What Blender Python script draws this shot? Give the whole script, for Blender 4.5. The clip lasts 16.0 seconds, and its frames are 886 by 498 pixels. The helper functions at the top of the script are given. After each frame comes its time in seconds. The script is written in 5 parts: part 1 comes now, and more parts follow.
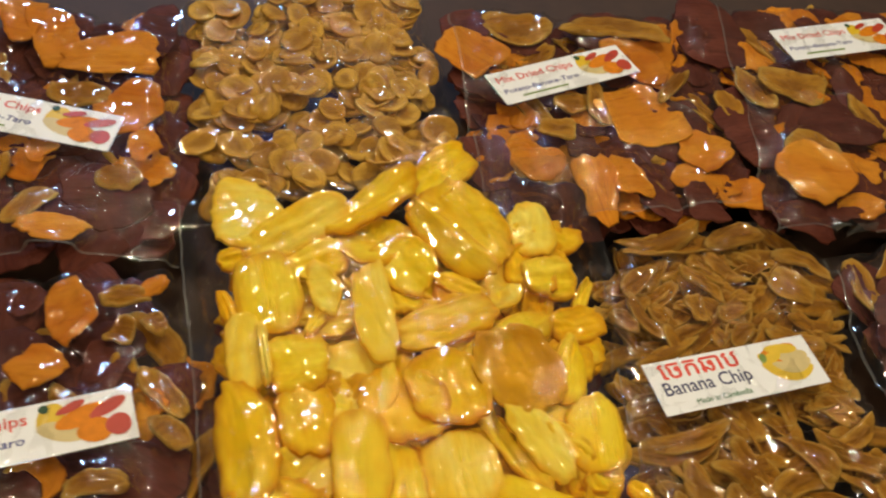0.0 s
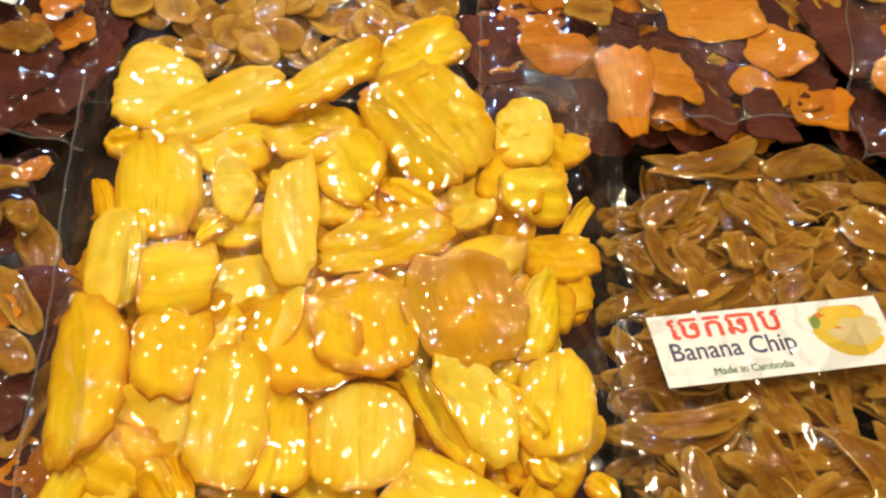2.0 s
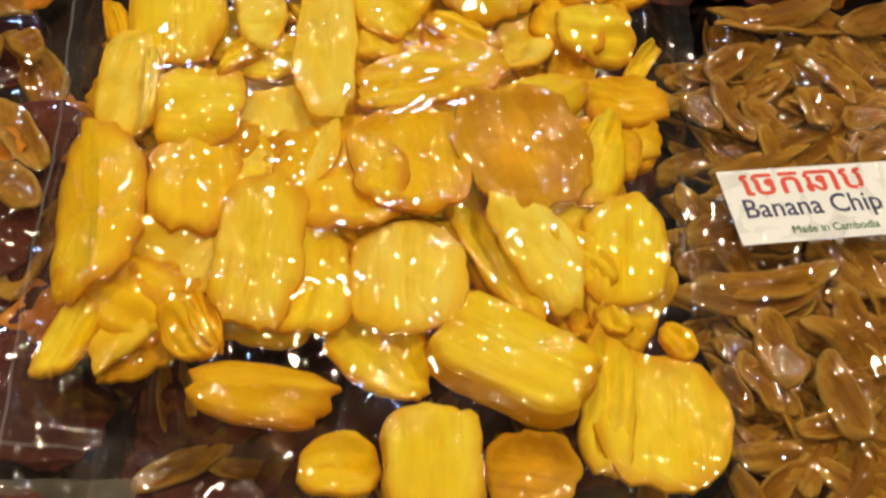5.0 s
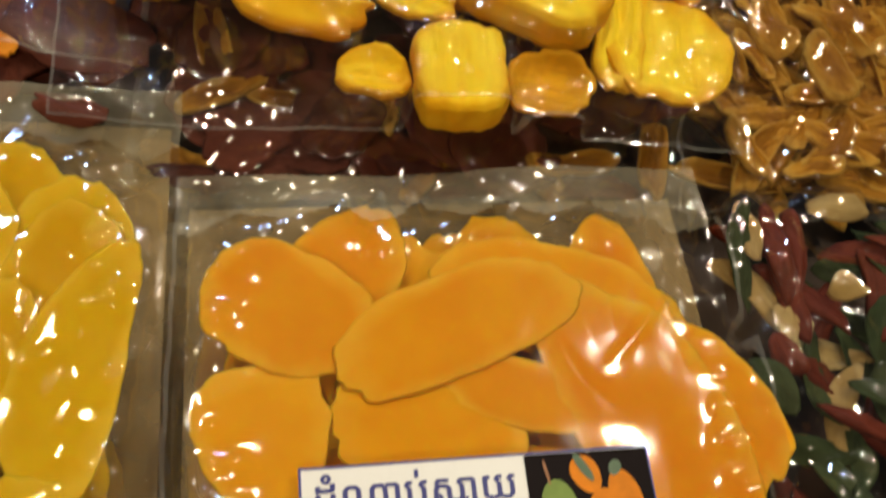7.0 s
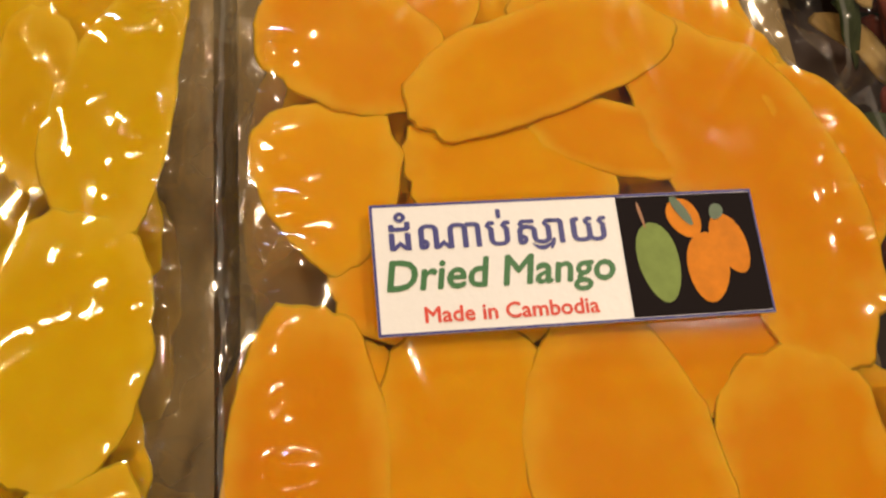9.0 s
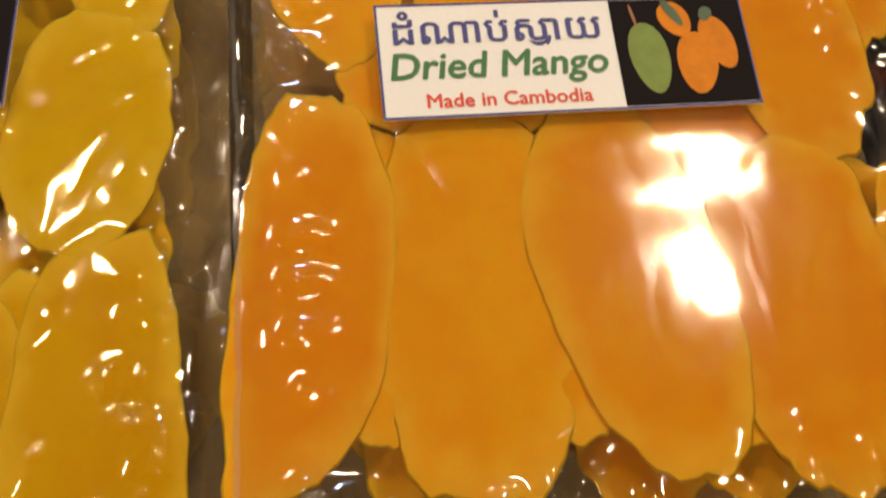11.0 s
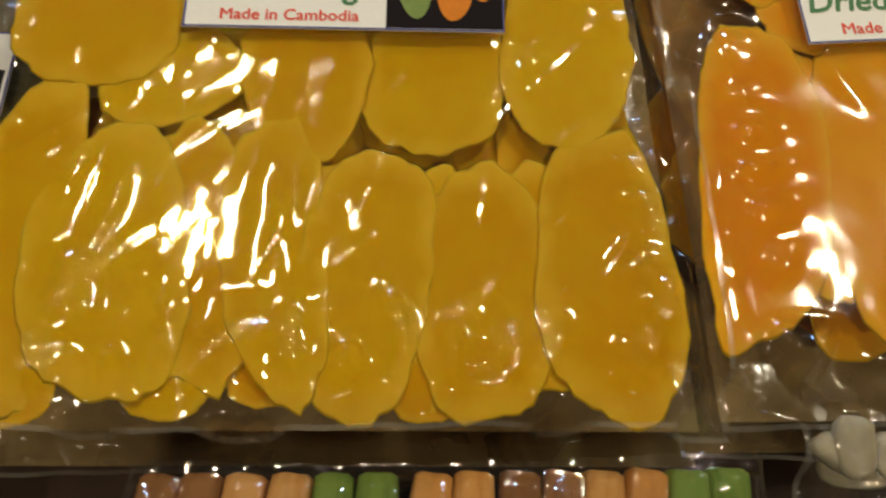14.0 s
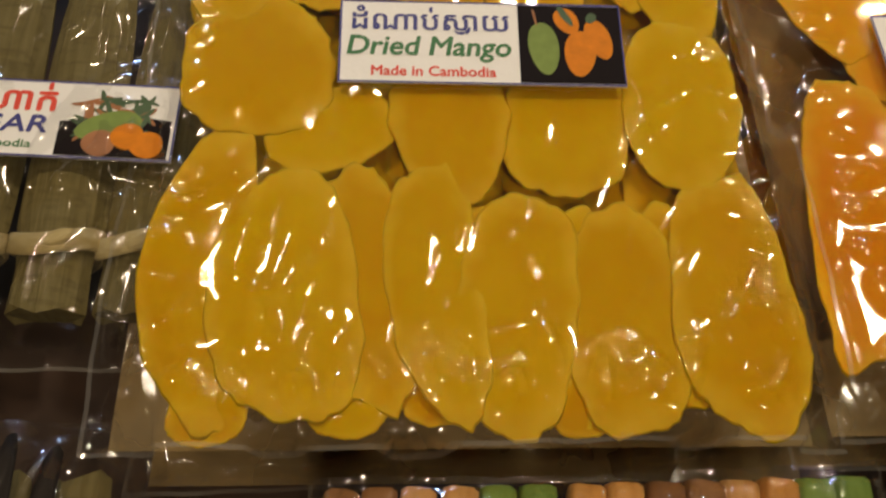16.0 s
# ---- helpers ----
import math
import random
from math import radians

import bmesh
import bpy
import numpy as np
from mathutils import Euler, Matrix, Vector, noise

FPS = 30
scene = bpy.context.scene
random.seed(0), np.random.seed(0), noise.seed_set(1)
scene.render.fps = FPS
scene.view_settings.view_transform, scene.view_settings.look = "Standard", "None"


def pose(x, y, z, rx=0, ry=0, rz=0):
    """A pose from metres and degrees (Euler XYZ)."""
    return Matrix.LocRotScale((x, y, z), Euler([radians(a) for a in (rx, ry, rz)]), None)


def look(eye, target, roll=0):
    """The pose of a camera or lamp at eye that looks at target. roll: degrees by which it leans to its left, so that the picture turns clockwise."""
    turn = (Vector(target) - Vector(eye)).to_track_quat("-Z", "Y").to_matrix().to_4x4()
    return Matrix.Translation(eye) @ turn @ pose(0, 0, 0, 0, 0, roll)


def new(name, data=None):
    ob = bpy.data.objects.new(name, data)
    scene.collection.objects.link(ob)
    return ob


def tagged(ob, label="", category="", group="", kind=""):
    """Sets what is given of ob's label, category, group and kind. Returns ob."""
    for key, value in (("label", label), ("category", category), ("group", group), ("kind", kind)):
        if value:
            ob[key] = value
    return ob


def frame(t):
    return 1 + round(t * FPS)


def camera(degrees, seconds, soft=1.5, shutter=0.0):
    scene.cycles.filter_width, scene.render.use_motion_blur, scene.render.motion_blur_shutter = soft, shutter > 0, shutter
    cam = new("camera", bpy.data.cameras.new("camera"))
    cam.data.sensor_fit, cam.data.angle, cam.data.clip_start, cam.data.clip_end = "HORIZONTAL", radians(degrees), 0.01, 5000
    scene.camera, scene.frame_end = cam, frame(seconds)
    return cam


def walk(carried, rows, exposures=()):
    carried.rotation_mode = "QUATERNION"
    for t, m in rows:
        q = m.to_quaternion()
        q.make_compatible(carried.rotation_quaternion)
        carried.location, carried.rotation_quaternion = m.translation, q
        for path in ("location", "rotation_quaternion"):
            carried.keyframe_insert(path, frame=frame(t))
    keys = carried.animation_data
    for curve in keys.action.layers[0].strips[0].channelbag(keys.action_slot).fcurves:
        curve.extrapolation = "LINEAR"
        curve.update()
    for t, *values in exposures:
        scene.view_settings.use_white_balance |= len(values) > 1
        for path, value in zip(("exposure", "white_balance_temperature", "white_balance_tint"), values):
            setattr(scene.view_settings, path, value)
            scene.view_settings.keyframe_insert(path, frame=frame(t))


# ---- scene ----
cam = camera(50.1, 16.0, 2.2, 0.4)
PATH = [
    (0, (-0.0438, -0.0138, 1.2225), (0.3950, 1.5838, -0.6487), 14.7),
    (0.5, (0.0125, -0.0038, 1.2025), (0.3037, 1.6075, -0.6863), 13.0),
    (1, (0.0350, 0.0125, 1.1800), (0.2137, 1.5563, -0.7787), 11.1),
    (1.5, (0.0450, 0.0287, 1.1587), (0.1813, 1.5188, -0.8450), 10.9),
    (2, (0.0462, 0.0500, 1.1412), (0.1925, 1.4950, -0.8937), 11.4),
    (2.5, (0.0388, 0.0675, 1.1262), (0.1813, 1.4438, -0.9562), 12.1),
    (3, (0.0350, 0.0788, 1.1150), (0.1788, 1.4287, -0.9838), 12.4),
    (5.5, (0.0375, 0.0137, 1.0812), (0.1900, 1.3275, -1.0400), 12.9),
    (6, (0.0325, -0.0125, 1.0762), (0.2225, 1.2363, -1.0812), 15.5),
    (6.5, (0.0300, -0.0275, 1.0750), (0.2363, 1.1650, -1.1125), 16.7),
    (7, (0.0288, -0.0475, 1.0625), (0.2987, 1.0800, -1.1525), 19.5),
    (7.5, (0.0288, -0.0600, 1.0437), (0.2800, 0.9625, -1.2250), 19.2),
    (8, (0.0238, -0.0625, 1.0263), (0.2600, 0.8550, -1.2875), 20.0),
    (10.5, (0.0300, -0.1063, 1.0237), (0.2188, 0.7325, -1.3237), 18.4),
    (11, (0.0325, -0.1213, 1.0200), (0.2050, 0.7425, -1.3187), 16.4),
    (11.5, (0.0263, -0.1400, 1.0162), (0.2112, 0.7525, -1.3113), 16.3),
    (12, (0.0138, -0.1513, 1.0137), (0.1575, 0.7725, -1.3050), 13.9),
    (12.5, (-0.0063, -0.1613, 1.0162), (0.1063, 0.8013, -1.2887), 12.5),
    (13, (-0.0212, -0.1700, 1.0212), (0.0038, 0.7612, -1.2987), 7.8),
    (13.5, (-0.0375, -0.1788, 1.0300), (-0.0850, 0.7400, -1.2937), 4.0),
    (14, (-0.0550, -0.1800, 1.0413), (-0.1000, 0.7788, -1.2675), 3.7),
    (14.5, (-0.0712, -0.1850, 1.0475), (-0.0850, 0.8137, -1.2437), 5.6),
    (15, (-0.0875, -0.1888, 1.0612), (-0.0725, 0.8725, -1.2025), 7.1),
    (15.5, (-0.0950, -0.1950, 1.0675), (-0.0687, 0.9188, -1.1700), 6.6),
    (16, (-0.1000, -0.1950, 1.0625), (-0.0875, 0.8588, -1.2050), 6.4),
]
walk(cam, [(t, look(eye, target, roll)) for t, eye, target, roll in PATH], [(0.0, -0.92, 6800, 9), (0.5, -0.7, 6800, 8), (2.0, -0.45, 7000, 8), (3.0, -0.45, 7000, 8), (5.5, -0.85, 6900, 10), (6.0, -0.92, 6800, 8), (6.5, -0.88, 6700, 6), (7.5, -0.55, 7000, 13), (8.0, -0.62, 7300, 18), (10.5, -0.74, 7500, 20), (12.5, -1.2, 6700, 1), (13.5, -1.35, 6800, 3), (14.5, -0.85, 6900, 10), (16.0, -1.1, 7200, 14)])

# ---- world, lamps, exposure ----
world = bpy.data.worlds.new("market_evening")
scene.world = world
world.use_nodes = True
world.node_tree.nodes["Background"].inputs[0].default_value = (1.0, 0.78, 0.55, 1)
world.node_tree.nodes["Background"].inputs[1].default_value = 0.12


def lamp(name, eye, target, sx, sy, watts, colour):
    data = bpy.data.lights.new(name, "AREA")
    data.shape, data.size, data.size_y = "RECTANGLE", sx, sy
    data.energy, data.color = watts, colour
    ob = new(name, data)
    ob.matrix_world = look(eye, target)
    return ob


WARM, WHITE, BLUE = (1.0, 0.85, 0.62), (1.0, 0.91, 0.72), (0.40, 0.60, 1.0)
# Lamps out of view, set by the film's glints; their spread softens the shade.
lamp("stall_lamp", (0.64, 0.52, 2.25), (0.05, 0.05, 0.8), 0.15, 0.05, 13, WHITE)
lamp("stall_lamp", (-0.50, 0.50, 2.2), (0.0, 0.1, 0.8), 0.22, 0.03, 9, WARM)
lamp("stall_lamp", (-0.05, 1.25, 2.2), (0.05, 0.2, 0.8), 0.08, 0.04, 7, WARM)
lamp("stall_lamp", (0.75, 1.30, 2.2), (0.05, 0.2, 0.8), 0.08, 0.04, 7, WARM)
lamp("stall_lamp", (-0.9, -0.35, 2.1), (0.0, 0.0, 0.8), 0.20, 0.03, 6, WARM)
# Added fill from the front, strong enough to brighten the near bags.
lamp("stall_lamp", (0.15, -0.9, 2.2), (0.0, -0.1, 0.8), 0.24, 0.03, 11, WARM)
lamp("street_light", (-0.7, 3.2, 2.3), (0.0, 0.3, 0.8), 0.45, 0.22, 64, BLUE)


# ---- materials ----
def nodes_of(name):
    m = bpy.data.materials.new(name)
    m.use_nodes = True
    t = m.node_tree
    return m, t, t.nodes["Principled BSDF"]


def position(t, scale):
    g = t.nodes.new("ShaderNodeNewGeometry")
    n = t.nodes.new("ShaderNodeVectorMath")
    n.operation = "MULTIPLY"
    n.inputs[1].default_value = scale
    t.links.new(g.outputs["Position"], n.inputs[0])
    return n.outputs[0]


def own_place(t, scale):
    """Places within the piece itself, shifted from piece to piece, so that the grain runs along it."""
    c = t.nodes.new("ShaderNodeTexCoord")
    info = t.nodes.new("ShaderNodeObjectInfo")
    n = t.nodes.new("ShaderNodeVectorMath")
    n.operation = "MULTIPLY_ADD"
    n.inputs[1].default_value = scale
    t.links.new(c.outputs["Object"], n.inputs[0])
    t.links.new(info.outputs["Random"], n.inputs[2])
    return n.outputs[0]


def noise_tex(t, vec, scale, detail=3.0, kind="FBM"):
    n = t.nodes.new("ShaderNodeTexNoise")
    n.noise_type = kind
    n.inputs["Scale"].default_value, n.inputs["Detail"].default_value = scale, detail
    t.links.new(vec, n.inputs["Vector"])
    return n.outputs[0]


def ramp(t, fac, stops):
    r = t.nodes.new("ShaderNodeValToRGB")
    while len(r.color_ramp.elements) < len(stops):
        r.color_ramp.elements.new(0.5)
    for e, (p, c) in zip(r.color_ramp.elements, stops):
        e.position, e.color = p, (*c, 1)
    t.links.new(fac, r.inputs[0])
    return r.outputs[0]


def mix_colour(t, fac, a, b, mode="MIX"):
    m = t.nodes.new("ShaderNodeMix")
    m.data_type, m.blend_type = "RGBA", mode
    for value, slot in ((fac, 0), (a, 6), (b, 7)):
        if isinstance(value, (int, float)):
            m.inputs[slot].default_value = value
        elif isinstance(value, tuple):
            m.inputs[slot].default_value = (*value, 1)
        else:
            t.links.new(value, m.inputs[slot])
    return m.outputs[2]


def bump(t, height, strength, distance, bsdf=None):
    b = t.nodes.new("ShaderNodeBump")
    b.inputs["Strength"].default_value, b.inputs["Distance"].default_value = strength, distance
    t.links.new(height, b.inputs["Height"])
    if bsdf:
        t.links.new(b.outputs[0], bsdf.inputs["Normal"])
    return b.outputs[0]


def food(name, base, dark, light, rough=0.5, grain=180, relief=0.0006, sss=0.0, stretch=(0.4, 1, 1), spread=0.35, deep=0.5, rim=None, core=None, fibre=0.6, soft=0.0010):
    """Dried fruit: base colour with darker patches, paler grain and a tint of its own for each piece."""
    m, t, b = nodes_of(name)
    vec = own_place(t, stretch)
    big, fine = noise_tex(t, vec, 55, 3.0), noise_tex(t, vec, grain, 4.0)
    col = mix_colour(t, ramp(t, big, [(0.40, (0, 0, 0)), (0.60, (1, 1, 1))]), base, light)
    col = mix_colour(t, ramp(t, fine, [(0.5, (0, 0, 0)), (0.75, (deep, deep, deep))]), col, dark)
    info = t.nodes.new("ShaderNodeObjectInfo")
    own = ramp(t, info.outputs["Random"], [(0.0, dark), (0.5, base), (1.0, light)])
    col = mix_colour(t, spread, col, own)
    if rim or core:
        at = t.nodes.new("ShaderNodeAttribute")
        at.attribute_name = "rim"
        wob = t.nodes.new("ShaderNodeMath")
        wob.operation = "MULTIPLY_ADD"
        wob.inputs[1].default_value, wob.inputs[2].default_value = 0.5, -0.25
        t.links.new(noise_tex(t, vec, 90, 2.0), wob.inputs[0])
        add = t.nodes.new("ShaderNodeMath")
        t.links.new(at.outputs["Fac"], add.inputs[0])
        t.links.new(wob.outputs[0], add.inputs[1])
        if rim:
            col = mix_colour(t, ramp(t, add.outputs[0], [(0.72, (0, 0, 0)), (1.0, (0.75, 0.75, 0.75))]), col, rim)
        if core:
            col = mix_colour(t, ramp(t, add.outputs[0], [(0.25, (0.8, 0.8, 0.8)), (0.62, (0, 0, 0))]), col, core)
    strands = noise_tex(t, own_place(t, (0.10, 1, 1)), 420, 2.0)
    col = mix_colour(t, ramp(t, strands, [(0.52, (0, 0, 0)), (0.78, (fibre, fibre, fibre))]), col, dark)
    t.links.new(col, b.inputs["Base Color"])
    b.inputs["Roughness"].default_value = rough + 0.2
    b.inputs["Specular IOR Level"].default_value = 0.08
    if sss:
        b.inputs["Subsurface Weight"].default_value = sss
        b.inputs["Subsurface Radius"].default_value = (1.0, 0.62, 0.12)
        b.inputs["Subsurface Scale"].default_value = soft
    both = t.nodes.new("ShaderNodeMath")
    both.operation = "MULTIPLY_ADD"
    both.inputs[1].default_value = fibre
    t.links.new(strands, both.inputs[0])
    t.links.new(fine, both.inputs[2])
    bump(t, both.outputs[0], 0.7, relief, b)
    return m


JACK = {
    "pale": food("jackfruit_pale", (0.91, 0.66, 0.05), (0.84, 0.48, 0.010), (0.93, 0.77, 0.15), 0.45, 120, 0.0012, 0.2, fibre=0.4, deep=0.7, rim=(0.88, 0.48, 0.015)),
    "yellow": food("jackfruit_yellow", (0.90, 0.60, 0.008), (0.76, 0.38, 0.005), (0.92, 0.70, 0.05), 0.42, 120, 0.0012, 0.2, fibre=0.4, deep=0.75, rim=(0.70, 0.29, 0.006)),
    "orange": food("jackfruit_orange", (0.88, 0.50, 0.006), (0.76, 0.34, 0.004), (0.92, 0.61, 0.02), 0.40, 120, 0.0012, 0.2, fibre=0.4, deep=0.75, rim=(0.60, 0.20, 0.005)),
    "brown": food("jackfruit_brown", (0.66, 0.32, 0.007), (0.48, 0.19, 0.004), (0.80, 0.46, 0.015), 0.38, 220, 0.0006, 0.2, core=(0.84, 0.42, 0.01)),
}
MANGO_YELLOW = food("dried_mango_yellow", (0.62, 0.352, 0.0015), (0.58, 0.255, 0.001), (0.66, 0.415, 0.004), 0.52, 160, 0.0006, 0.6, (1, 1, 1), spread=0.5, soft=0.0012, fibre=0.06, deep=0.45, rim=(0.74, 0.47, 0.03))
MANGO_ORANGE = food("dried_mango_orange", (0.74, 0.300, 0.003), (0.68, 0.200, 0.002), (0.78, 0.375, 0.007), 0.52, 160, 0.0006, 0.6, (1, 1, 1), spread=0.5, soft=0.0012, fibre=0.06, deep=0.45, rim=(0.80, 0.44, 0.03))
BANANA = food("banana_chip", (0.36, 0.150, 0.012), (0.16, 0.052, 0.005), (0.50, 0.25, 0.03), 0.5, 330, 0.0009, 0.0, spread=0.45, deep=0.8, core=(0.24, 0.095, 0.012), rim=(0.52, 0.31, 0.06))
COIN = food("banana_coin", (0.56, 0.29, 0.035), (0.28, 0.11, 0.012), (0.70, 0.42, 0.07), 0.45, 300, 0.0008, 0.0, spread=0.5, deep=0.8, core=(0.34, 0.16, 0.025))
POTATO = food("sweet_potato_chip", (0.60, 0.195, 0.012), (0.40, 0.09, 0.008), (0.70, 0.29, 0.025), 0.5, 300, 0.0006, 0.0, spread=0.4)
TARO = food("taro_chip", (0.085, 0.020, 0.012), (0.035, 0.009, 0.007), (0.14, 0.040, 0.024), 0.42, 300, 0.0006, 0.0, spread=0.4)
HERB_LEAF = food("dried_leaf", (0.030, 0.042, 0.016), (0.012, 0.018, 0.008), (0.06, 0.075, 0.03), 0.6, 300, 0.0006)
HERB_RED = food("dried_chilli", (0.13, 0.022, 0.012), (0.035, 0.008, 0.006), (0.17, 0.04, 0.02), 0.4, 300, 0.0006)
HERB_PALE = food("dried_root", (0.34, 0.22, 0.075), (0.20, 0.11, 0.035), (0.44, 0.31, 0.13), 0.55, 300, 0.0006)
PALM_LEAF = food("palm_leaf", (0.155, 0.122, 0.044), (0.080, 0.060, 0.020), (0.205, 0.168, 0.070), 0.55, 120, 0.0006, 0.0, (9, 0.6, 1), 0.35, 0.6)
PALM_TIE = food("leaf_tie", (0.44, 0.35, 0.16), (0.30, 0.22, 0.09), (0.52, 0.43, 0.23), 0.55, 200, 0.0005, 0.0, (1, 8, 1))
BLACK_LEAF = food("dark_strip", (0.018, 0.014, 0.012), (0.008, 0.006, 0.005), (0.03, 0.024, 0.02), 0.35, 200, 0.0003)
CANDY = {
    "orange": food("candy_orange", (0.60, 0.29, 0.08), (0.38, 0.15, 0.04), (0.60, 0.34, 0.13), 0.4, 250, 0.0004),
    "green": food("candy_green", (0.17, 0.25, 0.05), (0.07, 0.13, 0.02), (0.17, 0.26, 0.06), 0.4, 250, 0.0004),
    "brown": food("candy_brown", (0.28, 0.13, 0.05), (0.12, 0.05, 0.02), (0.28, 0.14, 0.06), 0.4, 250, 0.0004),
    "white": food("rock_sugar", (0.44, 0.40, 0.30), (0.34, 0.29, 0.20), (0.54, 0.50, 0.41), 0.25, 200, 0.0004, 0.3),
}


def plain(name, colour, rough=0.5, grain=0.12, scale=90, metal=0.0, gloss=0.5):
    m, t, b = nodes_of(name)
    n = noise_tex(t, position(t, (1, 1, 1)), scale, 4.0)
    low = tuple(c * (1 - grain) for c in colour)
    t.links.new(mix_colour(t, n, low, colour), b.inputs["Base Color"])
    b.inputs["Roughness"].default_value, b.inputs["Metallic"].default_value = rough, metal
    b.inputs["Specular IOR Level"].default_value = gloss
    bump(t, n, 0.25, 0.0005, b)
    return m


PAPER = plain("label_paper", (0.86, 0.85, 0.82), 0.42, 0.03, 500)
INK_BLUE = plain("ink_blue", (0.035, 0.04, 0.22), 0.45, 0.1)
INK_GREEN = plain("ink_green", (0.02, 0.16, 0.04), 0.45, 0.1)
INK_RED = plain("ink_red", (0.75, 0.06, 0.03), 0.45, 0.1)
INK_NAVY = plain("ink_navy", (0.05, 0.05, 0.12), 0.45, 0.1)
INK_BLACK = plain("ink_black", (0.012, 0.008, 0.008), 0.7, 0.1, gloss=0.1)
PRINT_ORANGE = plain("print_orange", (0.88, 0.27, 0.006), 0.5, 0.45, 260, gloss=0.2)
PRINT_YELLOW = plain("print_yellow", (0.85, 0.55, 0.02), 0.4, 0.3, 160)
PRINT_GREEN = plain("print_green", (0.24, 0.34, 0.08), 0.5, 0.4, 260, gloss=0.2)
PRINT_DARKGREEN = plain("print_dark_green", (0.03, 0.09, 0.02), 0.4, 0.4, 300)
PRINT_RED = plain("print_red", (0.55, 0.05, 0.02), 0.4, 0.3, 160)
PRINT_BROWN = plain("print_brown", (0.42, 0.15, 0.04), 0.4, 0.4, 200)
PRINT_CREAM = plain("print_cream", (0.75, 0.58, 0.25), 0.4, 0.3, 160)
TABLE = plain("table_cloth", (0.060, 0.026, 0.012), 0.7, 0.5, 60)
PLASTER = plain("plaster", (0.07, 0.055, 0.045), 0.9, 0.25, 3)
CONCRETE = plain("concrete", (0.10, 0.085, 0.07), 0.85, 0.3, 4)


def film_material(name, crinkle, haze, tint, rough=0.07, milk=(0.75, 0.74, 0.70)):
    """Clear plastic film: see-through, with a glossy crinkled skin. Its faint haze is a pale matte colour mixed in."""
    m, t, b = nodes_of(name)
    t.nodes.remove(b)
    vec = position(t, (1, 1, 0.4))
    creases = noise_tex(t, position(t, (1.3, 0.14, 0.3)), 48, 1.0, "RIDGED_MULTIFRACTAL")
    facets = t.nodes.new("ShaderNodeTexVoronoi")
    facets.feature = "DISTANCE_TO_EDGE"
    facets.inputs["Scale"].default_value = 85
    warp = t.nodes.new("ShaderNodeVectorMath")
    warp.operation = "MULTIPLY_ADD"
    warp.inputs[1].default_value = (0.02, 0.02, 0.02)
    wobble = t.nodes.new("ShaderNodeTexNoise")
    wobble.inputs["Scale"].default_value = 30
    t.links.new(vec, wobble.inputs["Vector"])
    t.links.new(wobble.outputs["Color"], warp.inputs[0])
    t.links.new(position(t, (1.0, 0.25, 0.2)), warp.inputs[2])
    t.links.new(warp.outputs[0], facets.inputs["Vector"])
    add = t.nodes.new("ShaderNodeMath")
    add.operation = "MULTIPLY_ADD"
    add.inputs[1].default_value = 0.8
    t.links.new(facets.outputs["Distance"], add.inputs[0])
    t.links.new(creases, add.inputs[2])
    n = bump(t, add.outputs[0], 1.0, crinkle)
    gloss = t.nodes.new("ShaderNodeBsdfGlossy")
    gloss.inputs["Roughness"].default_value = rough
    gloss.inputs["Color"].default_value = (1, 1, 1, 1)
    t.links.new(n, gloss.inputs["Normal"])
    clear = t.nodes.new("ShaderNodeBsdfTransparent")
    clear.inputs["Color"].default_value = (*tint, 1)
    fres = t.nodes.new("ShaderNodeFresnel")
    fres.inputs["IOR"].default_value = 1.5
    t.links.new(n, fres.inputs["Normal"])
    gain = t.nodes.new("ShaderNodeMath")
    gain.operation, gain.use_clamp = "MULTIPLY", True
    gain.inputs[1].default_value = 1.7
    t.links.new(fres.outputs[0], gain.inputs[0])
    cap = t.nodes.new("ShaderNodeMath")
    cap.operation = "MINIMUM"
    cap.inputs[1].default_value = 0.15
    t.links.new(gain.outputs[0], cap.inputs[0])
    skin = t.nodes.new("ShaderNodeMixShader")
    t.links.new(cap.outputs[0], skin.inputs[0])
    t.links.new(clear.outputs[0], skin.inputs[1])
    t.links.new(gloss.outputs[0], skin.inputs[2])
    haze_coat = t.nodes.new("ShaderNodeBsdfDiffuse")
    haze_coat.inputs["Color"].default_value = (*milk, 1)
    veil = t.nodes.new("ShaderNodeMath")
    veil.operation = "MULTIPLY"
    veil.inputs[1].default_value = haze
    t.links.new(noise_tex(t, vec, 28, 3.0), veil.inputs[0])
    whole = t.nodes.new("ShaderNodeMixShader")
    t.links.new(veil.outputs[0], whole.inputs[0])
    t.links.new(skin.outputs[0], whole.inputs[1])
    t.links.new(haze_coat.outputs[0], whole.inputs[2])
    t.links.new(whole.outputs[0], t.nodes["Material Output"].inputs["Surface"])
    return m


FILM = film_material("clear_film", 0.0006, 0.010, (0.985, 0.985, 0.98), 0.05)
FILM_SMOOTH = film_material("smooth_film", 0.00008, 0.016, (0.985, 0.985, 0.98), 0.08)
# Tan haze put into the colour to brighten the gaps between slices.
FILM_BACK = film_material("back_film", 0.0012, 0.80, (0.93, 0.90, 0.84), 0.12, (0.60, 0.43, 0.20))
# Beige haze in the colour stands in for what the pleats reflect and scatter.
FILM_HEAD = film_material("pleated_head_film", 0.0016, 0.36, (0.95, 0.95, 0.94), 0.06, (0.72, 0.66, 0.50))
FILM_SEAM = film_material("folded_seam_film", 0.0022, 0.020, (0.97, 0.97, 0.96), 0.06)
